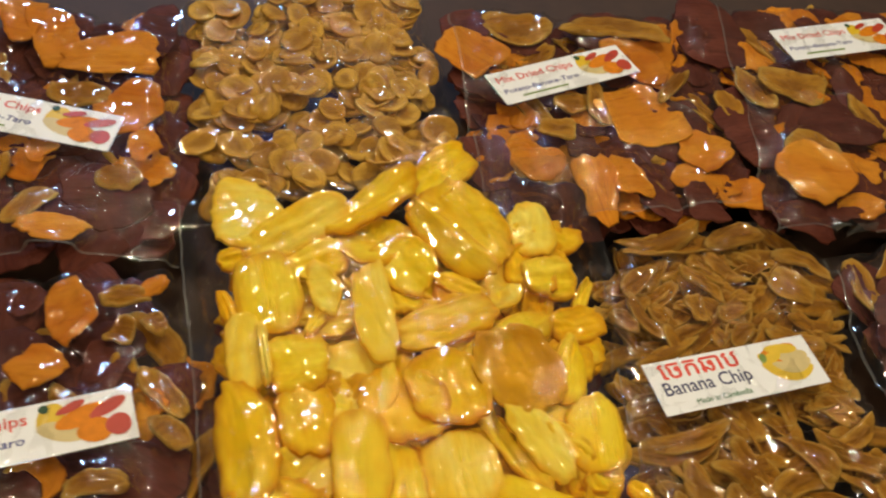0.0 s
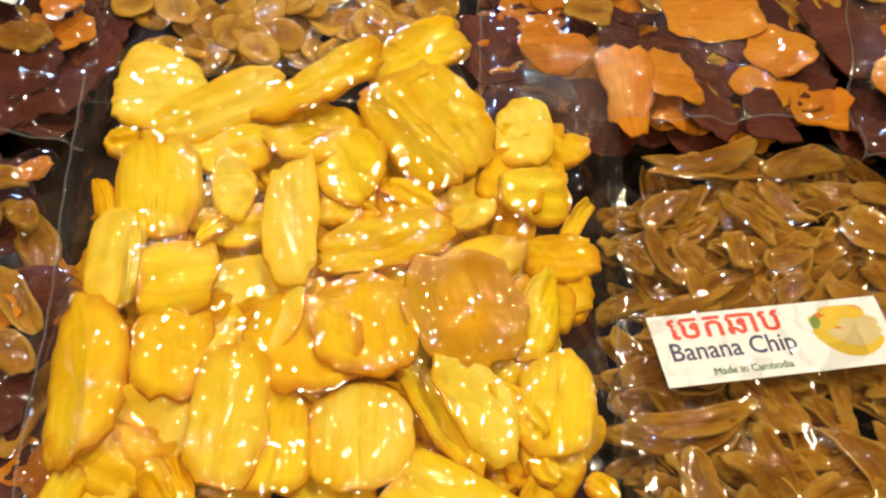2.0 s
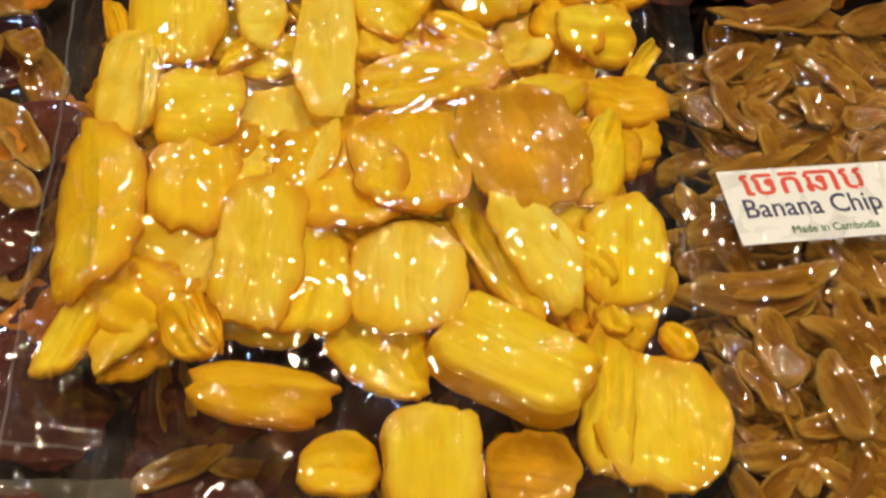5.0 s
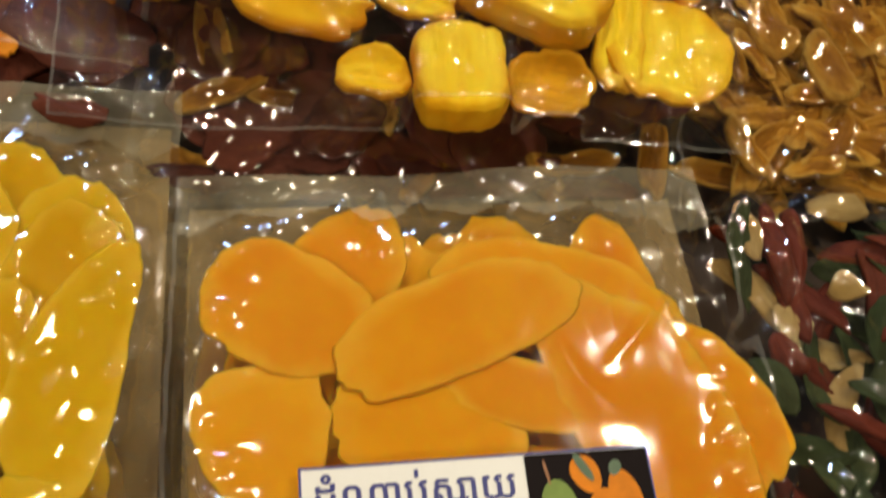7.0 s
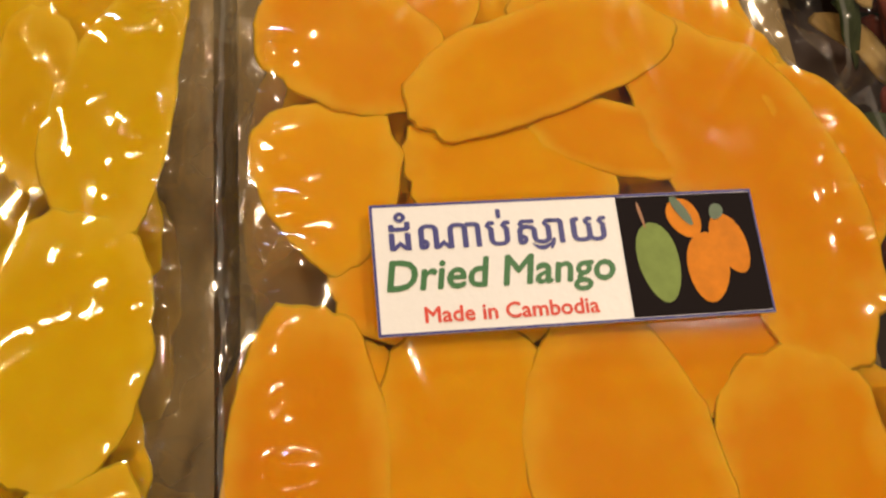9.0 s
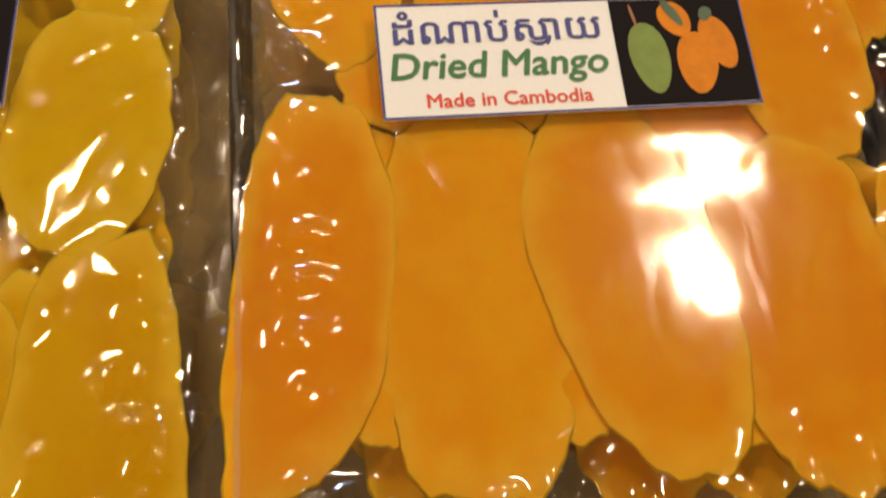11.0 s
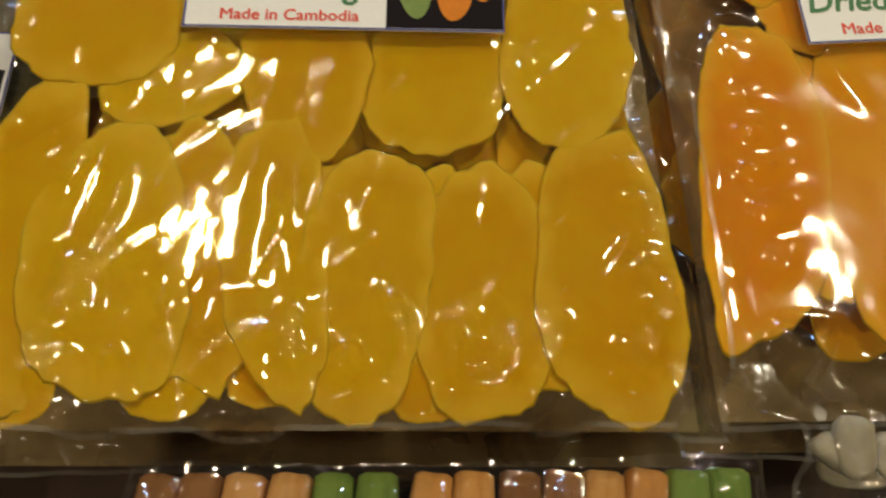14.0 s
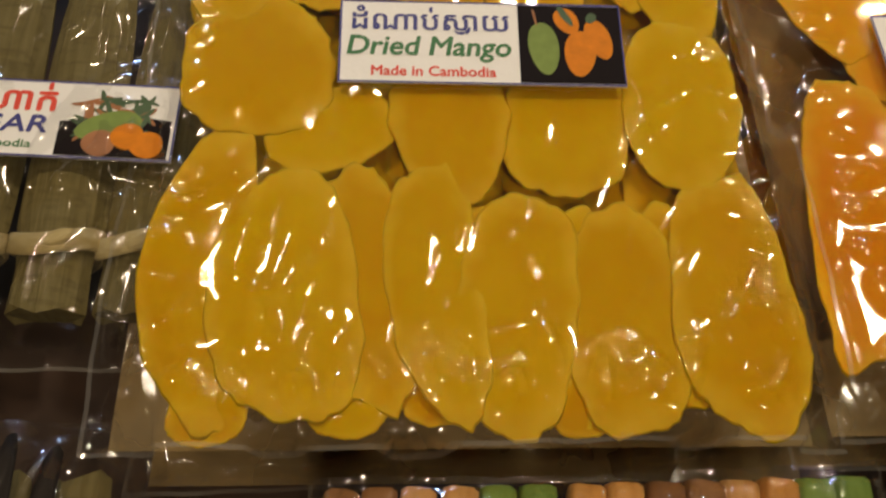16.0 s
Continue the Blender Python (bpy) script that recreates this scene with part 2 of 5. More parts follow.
# Pale haze in the colour draws the bright line along a bag's edge.
FILM_EDGE = film_material("cut_edge_film", 0.0006, 0.20, (0.95, 0.95, 0.94), 0.10, (0.70, 0.68, 0.62))
FILM_CRISP = film_material("crisp_film", 0.0006, 0.012, (0.98, 0.98, 0.98), 0.045)
FILM_SPARK = film_material("sparkling_film", 0.0014, 0.012, (0.98, 0.98, 0.98), 0.06)


# ---- building helpers ----
def mesh_of(name, verts, faces, material, smooth=True):
    me = bpy.data.meshes.new(name)
    me.from_pydata(verts, [], faces)
    me.polygons.foreach_set("use_smooth", [smooth] * len(faces))
    me.materials.append(material)
    me.update()
    return me


def part(name, me, parent, m=None, label=""):
    ob = new(name, me)
    ob.parent = parent
    if m is not None:
        ob.matrix_basis = m
    return tagged(ob, label)


def thing(name, label, category, group="", at=(0, 0, 0)):
    ob = new(name)
    ob.empty_display_size = 0.02
    ob.location = at
    return tagged(ob, label, category, group)


def box(name, lo, hi, material, bevel=0.0):
    bm = bmesh.new()
    bmesh.ops.create_cube(bm, size=1)
    for v in bm.verts:
        v.co = Vector([lo[i] + (v.co[i] + 0.5) * (hi[i] - lo[i]) for i in range(3)])
    if bevel:
        bmesh.ops.bevel(bm, geom=bm.edges[:], offset=bevel, segments=3, affect="EDGES", profile=0.6)
    me = bpy.data.meshes.new(name)
    bm.to_mesh(me)
    bm.free()
    me.materials.append(material)
    return me


def slab(name, length, width, thick, material, seed, square=2.2, bend=0.0, arch=0.0, cup=0.0, twist=0.0, ribs=0, rib=0.0, ragged=0.06, wave=0.0, taper=0.0, rim=0.0, turns=30, rings=6, edge=4.0, corners=0, jag=0.0, crumple=0.0, fold=0.0, fray=0.0, cut=False):
    """A flat or curled piece: an uneven rounded outline, a body with soft edges, and its curl.
    arch bows it across, cup lifts the rim, bend curves it in plan, taper narrows one end, rim thickens the edge."""
    rng = random.Random(seed)
    ph = [rng.uniform(0, 6.283) for _ in range(6)]
    a, b = length / 2, width / 2
    knots = [rng.uniform(-1, 1) for _ in range(max(corners, 1))]
    shift = rng.uniform(0, 6.283)

    def outline(th):
        c, s = math.cos(th), math.sin(th)
        r = (abs(c) ** square + abs(s) ** square) ** (-1 / square)
        r *= 1 + ragged * (0.5 * math.sin(2 * th + ph[0]) + 0.4 * math.sin(3 * th + ph[1]) + 0.25 * math.sin(5 * th + ph[2]) + 0.16 * math.sin(9 * th + ph[3]) + 0.12 * math.sin(14 * th + ph[4]) + 0.08 * math.sin(19 * th + ph[5]))
        if corners:
            p = (th + shift) / 6.283185 * corners
            k = int(math.floor(p))
            r *= 1 + jag * (knots[k % corners] * (k + 1 - p) + knots[(k + 1) % corners] * (p - k))
        if fray:
            r *= 1 + fray * noise.noise((c * 3.2 + seed, s * 3.2, 7.0)) + 0.5 * fray * noise.noise((c * 9 + seed, s * 9, 3.0))
        return r * c, r * s

    def surface(x, y, r):
        u, v = x / a, y / b
        z = arch * (1 - v * v) + cup * r * r * r + twist * u * v
        z += wave * (math.sin(2.1 * u + ph[4]) + 0.6 * math.sin(3.7 * v + 1.7 * u + ph[5]))
        if fold:
            z -= fold * abs(v - 0.35 * math.sin(ph[3]) - 0.15 * u)
        if crumple:
            z += crumple * (noise.noise((x * 95, y * 95, seed * 1.7)) + 0.5 * noise.noise((x * 260, y * 260, seed * 2.3)))
        if ribs:
            z += rib * math.sin(ribs * 3.1416 * v + 0.8 * math.sin(2 * u + ph[0])) * (1 - r ** 4)
        return z

    verts, faces = [], []
    radii = [0.0] + [1 - (1 - (i + 1) / rings) ** 1.8 for i in range(rings)]
    for side in (1, -1):
        for k, r in enumerate(radii):
            if side < 0 and k == rings:
                continue
            for i in range(1 if k == 0 else turns):
                ox, oy = outline(6.283185 * i / turns)
                x, y = ox * r * a, oy * r * b
                y *= 1 - taper * x / a
                half = thick / 2 * math.sqrt(max(0.0, 1 - r ** edge))
                if rim and side > 0:
                    half += rim * math.exp(-((r - 0.86) / 0.12) ** 2)
                z = surface(x, y, r) + side * half
                yy = y + bend * a * (x / a) ** 2
                verts.append((x, yy, z))
    n_top = 1 + rings * turns
    spread_of = [0.0] + [r for r in radii[1:] for _ in range(turns)] + [0.0] + [r for r in radii[1:-1] for _ in range(turns)]

    def idx(side, k, i):
        i %= turns
        if side > 0 or k == rings:
            return 0 if k == 0 else 1 + (k - 1) * turns + i
        return n_top + (0 if k == 0 else 1 + (k - 1) * turns + i)

    for side in (1, -1):
        for k in range(rings):
            for i in range(turns):
                if k == 0:
                    f = (idx(side, 0, 0), idx(side, 1, i), idx(side, 1, i + 1))
                else:
                    f = (idx(side, k, i), idx(side, k + 1, i), idx(side, k + 1, i + 1), idx(side, k, i + 1))
                faces.append(f if side > 0 else f[::-1])
    me = mesh_of(name, verts, faces, material)
    me.attributes.new("rim", "FLOAT", "POINT").data.foreach_set("value", spread_of)
    if cut:
        first = 1 + (rings - 2) * turns
        ends = np.empty(len(me.edges) * 2, np.int32)
        me.edges.foreach_get("vertices", ends)
        ends = ends.reshape(-1, 2)
        keen = ((ends >= first) & (ends < first + turns)).all(1)
        me.attributes.new("sharp_edge", "BOOLEAN", "EDGE").data.foreach_set("value", keen)
    return me


class Bag:
    """A clear bag: an empty with its pieces, a film laid over them, and its labels."""

    def __init__(self, name, label, corners, base, group=""):
        self.corners = [Vector(c) for c in corners]  # near left, near right, far right, far left
        self.base = base
        centre = sum(self.corners, Vector((0, 0))) / 4
        self.ob = thing(name, label, "food bag", group, (centre.x, centre.y, base))
        self.back = Matrix.Translation((-centre.x, -centre.y, -base))
        self.tops = []

    def spot(self, u, v):
        a, b, c, d = self.corners
        return (a * (1 - u) + b * u) * (1 - v) + (d * (1 - u) + c * u) * v

    def add(self, name, me, x, y, z, turn, tip=0.0, roll=0.0, label=""):
        m = Matrix.Translation((x, y, z)) @ pose(0, 0, 0, 0, 0, turn) @ pose(0, 0, 0, roll, tip, 0)
        co = np.empty(len(me.vertices) * 3)
        me.vertices.foreach_get("co", co)
        co = co.reshape(-1, 3) @ np.array(m.to_3x3()).T + np.array(m.translation)
        n = len(me.polygons)
        start, total, corner = np.empty(n, np.int32), np.empty(n, np.int32), np.empty(len(me.loops), np.int32)
        me.polygons.foreach_get("loop_start", start)
        me.polygons.foreach_get("loop_total", total)
        me.loops.foreach_get("vertex_index", corner)
        q = start[total == 4]
        quad = [co[corner[q + k]] for k in range(4)]
        inner = [sum(w * p for w, p in zip(ws, quad)) for ws in ((0.25, 0.25, 0.25, 0.25), (0.5, 0.5, 0, 0), (0, 0.5, 0.5, 0), (0.1, 0.1, 0.4, 0.4), (0.4, 0.4, 0.1, 0.1), (0.4, 0.1, 0.1, 0.4), (0.1, 0.4, 0.4, 0.1))] if len(q) else []
        self.tops.append(np.concatenate([co, *inner]))
        return part(name, me, self.ob, self.back @ m, label)

    def film(self, material, step=0.0013, cling=2, wrinkle=0.0009, flange=0.012, seed=1, droop=0.004, top=None, head=0.0, pleats=0.0, gathers=0.0026, folds=330, sharp=0.75, hem=0):
        """The film: draped over the highest points of the pieces, creased, and pinched flat along its seams."""
        a, b, c, d = self.corners
        nu, nv = int((b - a).length / step) + 2, int((d - a).length / step) + 2
        u, v = np.meshgrid(np.linspace(0, 1, nu), np.linspace(0, 1, nv), indexing="ij")
        rng = random.Random(seed)
        px = (a.x * (1 - u) + b.x * u) * (1 - v) + (d.x * (1 - u) + c.x * u) * v
        py = (a.y * (1 - u) + b.y * u) * (1 - v) + (d.y * (1 - u) + c.y * u) * v
        h = np.full((nu, nv), self.base + 0.002)
        ex, ey = b - a, d - a
        det = ex.x * ey.y - ex.y * ey.x
        for co in self.tops:
            x, y = co[:, 0] - a.x, co[:, 1] - a.y
            # place within the four-sided bag, by a few steps from that of a parallelogram
            for _ in range(5):
                fu, fv = (x * ey.y - y * ey.x) / det, (ex.x * y - ex.y * x) / det
                skew = np.clip(fu, 0, 1) * np.clip(fv, 0, 1)
                x, y = co[:, 0] - a.x - skew * (c - b - ey).x, co[:, 1] - a.y - skew * (c - b - ey).y
            i = np.clip(np.rint(fu * (nu - 1)).astype(int), 0, nu - 1)
            j = np.clip(np.rint(fv * (nv - 1)).astype(int), 0, nv - 1)
            np.maximum.at(h, (i, j), co[:, 2])

        def spread(g, f):
            p = np.pad(g, 1, mode="edge")
            return f([p[1 + di:nu + 1 + di, 1 + dj:nv + 1 + dj] for di in (-1, 0, 1) for dj in (-1, 0, 1)])

        for _ in range(2):
            h = spread(h, lambda s: np.max(s, axis=0))
        low = h.copy()
        for _ in range(max(cling - 2, 1)):
            h = spread(h, lambda s: np.max(s, axis=0))
        for _ in range(cling * 3):
            h = spread(h, lambda s: np.mean(s, axis=0))
        h = np.maximum(h, low - 0.0008)
        h = spread(h, lambda s: np.mean(s, axis=0)) + 0.0006
        # creases: folded waves of several directions
        for k in range(7):
            ang, freq = rng.uniform(0, 3.14), rng.uniform(60, 260)
            bend1, bend2 = rng.uniform(20, 60), rng.uniform(0, 6)
            w = (px * math.cos(ang) + py * math.sin(ang)) * freq + 1.4 * np.sin((px * math.sin(ang) - py * math.cos(ang)) * bend1 + bend2)
            mask = 0.5 + 0.5 * np.sin(px * rng.uniform(15, 45) + rng.uniform(0, 6)) * np.sin(py * rng.uniform(15, 45) + rng.uniform(0, 6))
            h += wrinkle * 60 / freq * (np.abs(np.sin(w)) ** 0.8) * mask
        for k in range(8):
            ang, freq = rng.uniform(0, 3.14), rng.uniform(160, 420)
            w = (px * math.cos(ang) + py * math.sin(ang)) * freq + 2.5 * np.sin((px * math.sin(ang) - py * math.cos(ang)) * rng.uniform(15, 50) + rng.uniform(0, 6))
            mask = np.clip(np.sin(px * rng.uniform(40, 110) + rng.uniform(0, 6)) * np.sin(py * rng.uniform(40, 110) + rng.uniform(0, 6)), 0, 1)
            h += wrinkle * 130 / freq * (1 - np.abs(np.sin(w))) ** 3 * mask
        # short narrow folds, rounded along their ridge
        for k in range(folds):
            cx, cy, ang = rng.uniform(0, 1), rng.uniform(0, 1), rng.gauss(1.4, 0.7)
            p = self.spot(cx, cy)
            half, wide = rng.uniform(0.008, 0.034), rng.uniform(0.0010, 0.0024)
            dx, dy = px - p.x, py - p.y
            s = (dx * math.cos(ang) + dy * math.sin(ang)) / half
            q = (dy * math.cos(ang) - dx * math.sin(ang) + rng.uniform(-0.004, 0.004) * s * s) / wide
            h += sharp * wide * rng.uniform(0.4, 1.3) * np.exp(-q * q) * np.clip(1 - s * s, 0, 1)
        # short upright folds crowded along the near seam
        for k in range(hem):
            p = self.spot(rng.uniform(0.02, 0.98), abs(rng.gauss(0, 0.05)))
            ang, half, wide = rng.gauss(1.5, 0.45), rng.uniform(0.004, 0.014), rng.uniform(0.0012, 0.0026)
            dx, dy = px - p.x, py - p.y
            s = (dx * math.cos(ang) + dy * math.sin(ang)) / half
            q = (dy * math.cos(ang) - dx * math.sin(ang)) / wide
            h += wide * rng.uniform(0.4, 1.1) * np.exp(-q * q) * np.clip(1 - s * s, 0, 1)
        # pleats: fine folds that run in from the near and the far seam
        reach = 0.4 * np.exp(-v / 0.08) + np.exp(-(1 - v) / 0.10)
        sway = 0.006 * np.sin(v * 23 + 3 * u) + 0.003 * np.sin(v * 61)
        pleat = np.abs(np.sin((u * (b - a).length + sway) * 210 + 2.5 * np.sin(u * 37))) * (0.5 + 0.5 * np.sin(u * 71 + 4 * np.sin(u * 17)))
        h += pleats * pleat * reach
        # seams: flat edge with small gathers across it
        wide, tall = (b - a).length, (d - a).length
        eu, ev = np.minimum(u, 1 - u) * wide, np.minimum(v, 1 - v) * tall
        e = np.minimum(eu, ev)
        f = np.clip(e / flange, 0, 1)
        f = f * f * (3 - 2 * f)
        along = np.where(eu < ev, v * tall, u * wide)
        gather = np.sin(along * 420 + 2.2 * np.sin(along * 95) + rng.uniform(0, 6)) * np.sin(along * 61 + rng.uniform(0, 6))
        near = np.exp(-((e - flange * 0.75) / (flange * 0.6)) ** 2)
        h += gathers * gather * near
        ground = self.base + droop + 0.0012 * np.sin(along * 70 + rng.uniform(0, 6))
        h = ground * (1 - f) + h * f
        skin = np.maximum(h, low + 0.0005)
        for _ in range(2):
            skin = spread(skin, lambda s: np.mean(s, axis=0))
        h = np.maximum(h, np.where(low > self.base + 0.0025, np.maximum(skin, low + 0.0002), skin))
        if top is not None:
            h = np.minimum(h, top)
        self.h, self.nu, self.nv = h, nu, nv
        m = self.back
        rim = np.exp(-e / 0.012)
        px = px + 0.0008 * rim * np.sin(py * 40 + seed) + 0.0002 * rim * np.sin(py * 310 + 2 * seed)
        py = py + 0.0008 * rim * np.sin(px * 40 + seed) + 0.0002 * rim * np.sin(px * 290 + 3 * seed)
        verts = np.stack([px + m.translation.x, py + m.translation.y, h + m.translation.z], -1).reshape(-1, 3)
        i, j = np.meshgrid(np.arange(nu - 1), np.arange(nv - 1), indexing="ij")
        q = (i * nv + j).ravel()
        faces = np.stack([q, q + nv, q + nv + 1, q + 1], -1)
        me = mesh_of("film", verts.tolist(), faces.tolist(), material)
        me.materials.append(FILM_SEAM)
        me.materials.append(FILM_HEAD)
        me.materials.append(FILM_EDGE)
        edge = (e < flange * 0.55)[:-1, :-1].astype(np.int32)
        if head:
            edge[((1 - v) * tall < head * (1 + 0.12 * np.sin(u * 40)))[:-1, :-1]] = 2
        edge[(e < step * 0.6)[:-1, :-1]] = 3
        me.polygons.foreach_set("material_index", edge.ravel())
        return part("film", me, self.ob, None, "clear crinkled plastic film")

    def back_film(self, lift=0.004):
        """The lower film of the bag, under its pieces; its tan haze brightens the gaps between them."""
        n = 24
        verts, faces = [], []
        for i in range(n + 1):
            for j in range(n + 1):
                p = self.spot(0.02 + 0.96 * i / n, 0.02 + 0.96 * j / n)
                verts.append((p.x + self.back.translation.x, p.y + self.back.translation.y, lift + 0.0012 * math.sin(i * 0.9) * math.sin(j * 1.3)))
        for i in range(n):
            for j in range(n):
                q = i * (n + 1) + j
                faces.append((q, q + n + 1, q + n + 2, q + 1))
        return part("back_film", mesh_of("back_film", verts, faces, FILM_BACK), self.ob, None, "hazy lower plastic film")

    def press(self, x, y, w, d, z, turn):
        """Room for a label: the film lies flat under it."""
        m = Matrix.Translation((x, y, z)) @ pose(0, 0, 0, 0, 0, turn)
        g = [m @ Vector(((i / 30 - 0.5) * w, (j / 12 - 0.5) * d, -0.0012)) for i in range(31) for j in range(13)]
        self.tops.append(np.array([tuple(p) for p in g]))


def words(body, size, material, italic=0.0, bold=0.0, width=None, tall=None):
    """A line of writing as a mesh, its lower left corner at the origin."""
    cu = bpy.data.curves.new("writing", "FONT")
    cu.body, cu.size, cu.shear, cu.resolution_u = body, size, italic, 3
    ob = bpy.data.objects.new("writing", cu)
    scene.collection.objects.link(ob)
    me = bpy.data.meshes.new_from_object(ob.evaluated_get(bpy.context.evaluated_depsgraph_get()))
    bpy.data.objects.remove(ob)
    bpy.data.curves.remove(cu)
    me.name = "writing"
    if len(me.vertices):
        co = np.empty(len(me.vertices) * 3)
        me.vertices.foreach_get("co", co)
        co = co.reshape(-1, 3)
        lo, hi = co.min(0), co.max(0)
        co -= (lo[0], lo[1], 0)
        if width:
            co[:, 0] *= width / (hi[0] - lo[0])
        if tall:
            co[:, 1] *= tall / (hi[1] - lo[1])
        polys = [tuple(p.vertices) for p in me.polygons]
        verts, faces = [], []
        for k, (dx, dy) in enumerate(((0, 0), (1, 0), (-1, 0), (0, 1), (0, -1)) if bold else ((0, 0),)):
            verts += (co + (dx * bold, dy * bold, k * 0.000015)).tolist()
            faces += [tuple(i + k * len(co) for i in p) for p in polys]
        me = mesh_of("writing", verts, faces, material, False)
    me.materials.clear()
    me.materials.append(material)
    return me


def patch(material, points, z=0.0):
    """A flat printed shape from an outline."""
    return mesh_of("print", [(x, y, z) for x, y in points], [tuple(range(len(points)))], material, False)


def blob(material, cx, cy, a, b, turn, bend=0.0, n=22):
    pts = []
    for i in range(n):
        th = 6.283185 * i / n
        x, y = a * math.cos(th), b * math.sin(th) * (1 + 0.12 * math.cos(th))
        y += bend * (x / a) ** 2 * a
        c, s = math.cos(radians(turn)), math.sin(radians(turn))
        pts.append((cx + x * c - y * s, cy + x * s + y * c))
    return patch(material, pts)


def card(bag, x, y, z, w, d, turn, label, border=None):
    """A printed paper label lying on the film. Returns it, with its near left corner as the origin of its prints."""
    pts, faces = [], []
    n = 14
    for k, zz in enumerate((0.0002, -0.0002)):
        for j in range(2):
            for i in range(n + 1):
                pts.append(((i / n - 0.5) * w, (j - 0.5) * d, zz))
    s = 2 * (n + 1)
    for i in range(n):
        faces.append((i, i + 1, n + 2 + i, n + 1 + i))
        faces.append((s + n + 1 + i, s + n + 2 + i, s + i + 1, s + i))
        faces.append((i + 1, i, s + i, s + i + 1))
        faces.append((n + 1 + i, n + 2 + i, s + n + 2 + i, s + n + 1 + i))
    faces.append((0, n + 1, s + n + 1, s))
    faces.append((n, s + n, s + 2 * n + 1, 2 * n + 1))
    m = bag.back @ Matrix.Translation((x, y, z)) @ pose(0, 0, 0, 0, 0, turn)
    lab = part("label", mesh_of("label", pts, faces, PAPER, False), bag.ob, m, label)
    if border:
        t = 0.0006
        for lo, hi in (((-w / 2, -d / 2), (w / 2, -d / 2 + t)), ((-w / 2, d / 2 - t), (w / 2, d / 2)), ((-w / 2, -d / 2 + t), (-w / 2 + t, d / 2 - t)), ((w / 2 - t, -d / 2 + t), (w / 2, d / 2 - t))):
            part("border", patch(border, [lo, (hi[0], lo[1]), hi, (lo[0], hi[1])]), lab, pose(0, 0, 0.0003))
    return lab


def printed(lab, name, me, x, y, level=1):
    return part(name, me, lab, pose(x, y, 0.0002 + 0.00012 * level))

# ---- room and table ----
def structure(name, lo, hi, material, label, bevel=0.0):
    return tagged(new(name, box(name, lo, hi, material, bevel)), label, name.split("_")[0], kind="structure")


# Unseen shell that closes the place; walls and ceiling dark to limit film reflections.
structure("floor", (-4, -4, -0.1), (4, 5, 0), CONCRETE, "worn grey concrete market floor")
structure("ceiling", (-4, -4, 3.0), (4, 5, 3.1), PLASTER, "dark plaster ceiling, unseen, added to close the place")
structure("wall_north", (-4, 5, 0), (4, 5.15, 3), PLASTER, "plain dark plaster wall, unseen, added to close the place")
structure("wall_south", (-4, -4.15, 0), (4, -4, 3), PLASTER, "plain dark plaster wall, unseen, added to close the place")
structure("wall_west", (-4.15, -4, 0), (-4, 5, 3), PLASTER, "plain dark plaster wall, unseen, added to close the place")
structure("wall_east", (4, -4, 0), (4.15, 5, 3), PLASTER, "plain dark plaster wall, unseen, added to close the place")
TOP = 0.772
table = thing("display_table", "market table under a dark brown cloth, full of bags", "table")
part("tabletop", box("tabletop", (-0.75, -0.55, TOP - 0.04), (0.8, 0.95, TOP), TABLE, 0.004), table)
for x in (-0.7, 0.75):
    for y in (-0.5, 0.9):
        part("leg", box("leg", (x - 0.03, y - 0.03, 0), (x + 0.03, y + 0.03, TOP - 0.04), TABLE, 0.003), table)

RNG = random.Random(7)


# ---- kinds of pieces ----
def tone_of(v):
    return JACK["brown" if v < 0.10 else "orange" if v < 0.33 else "yellow" if v < 0.68 else "pale"]


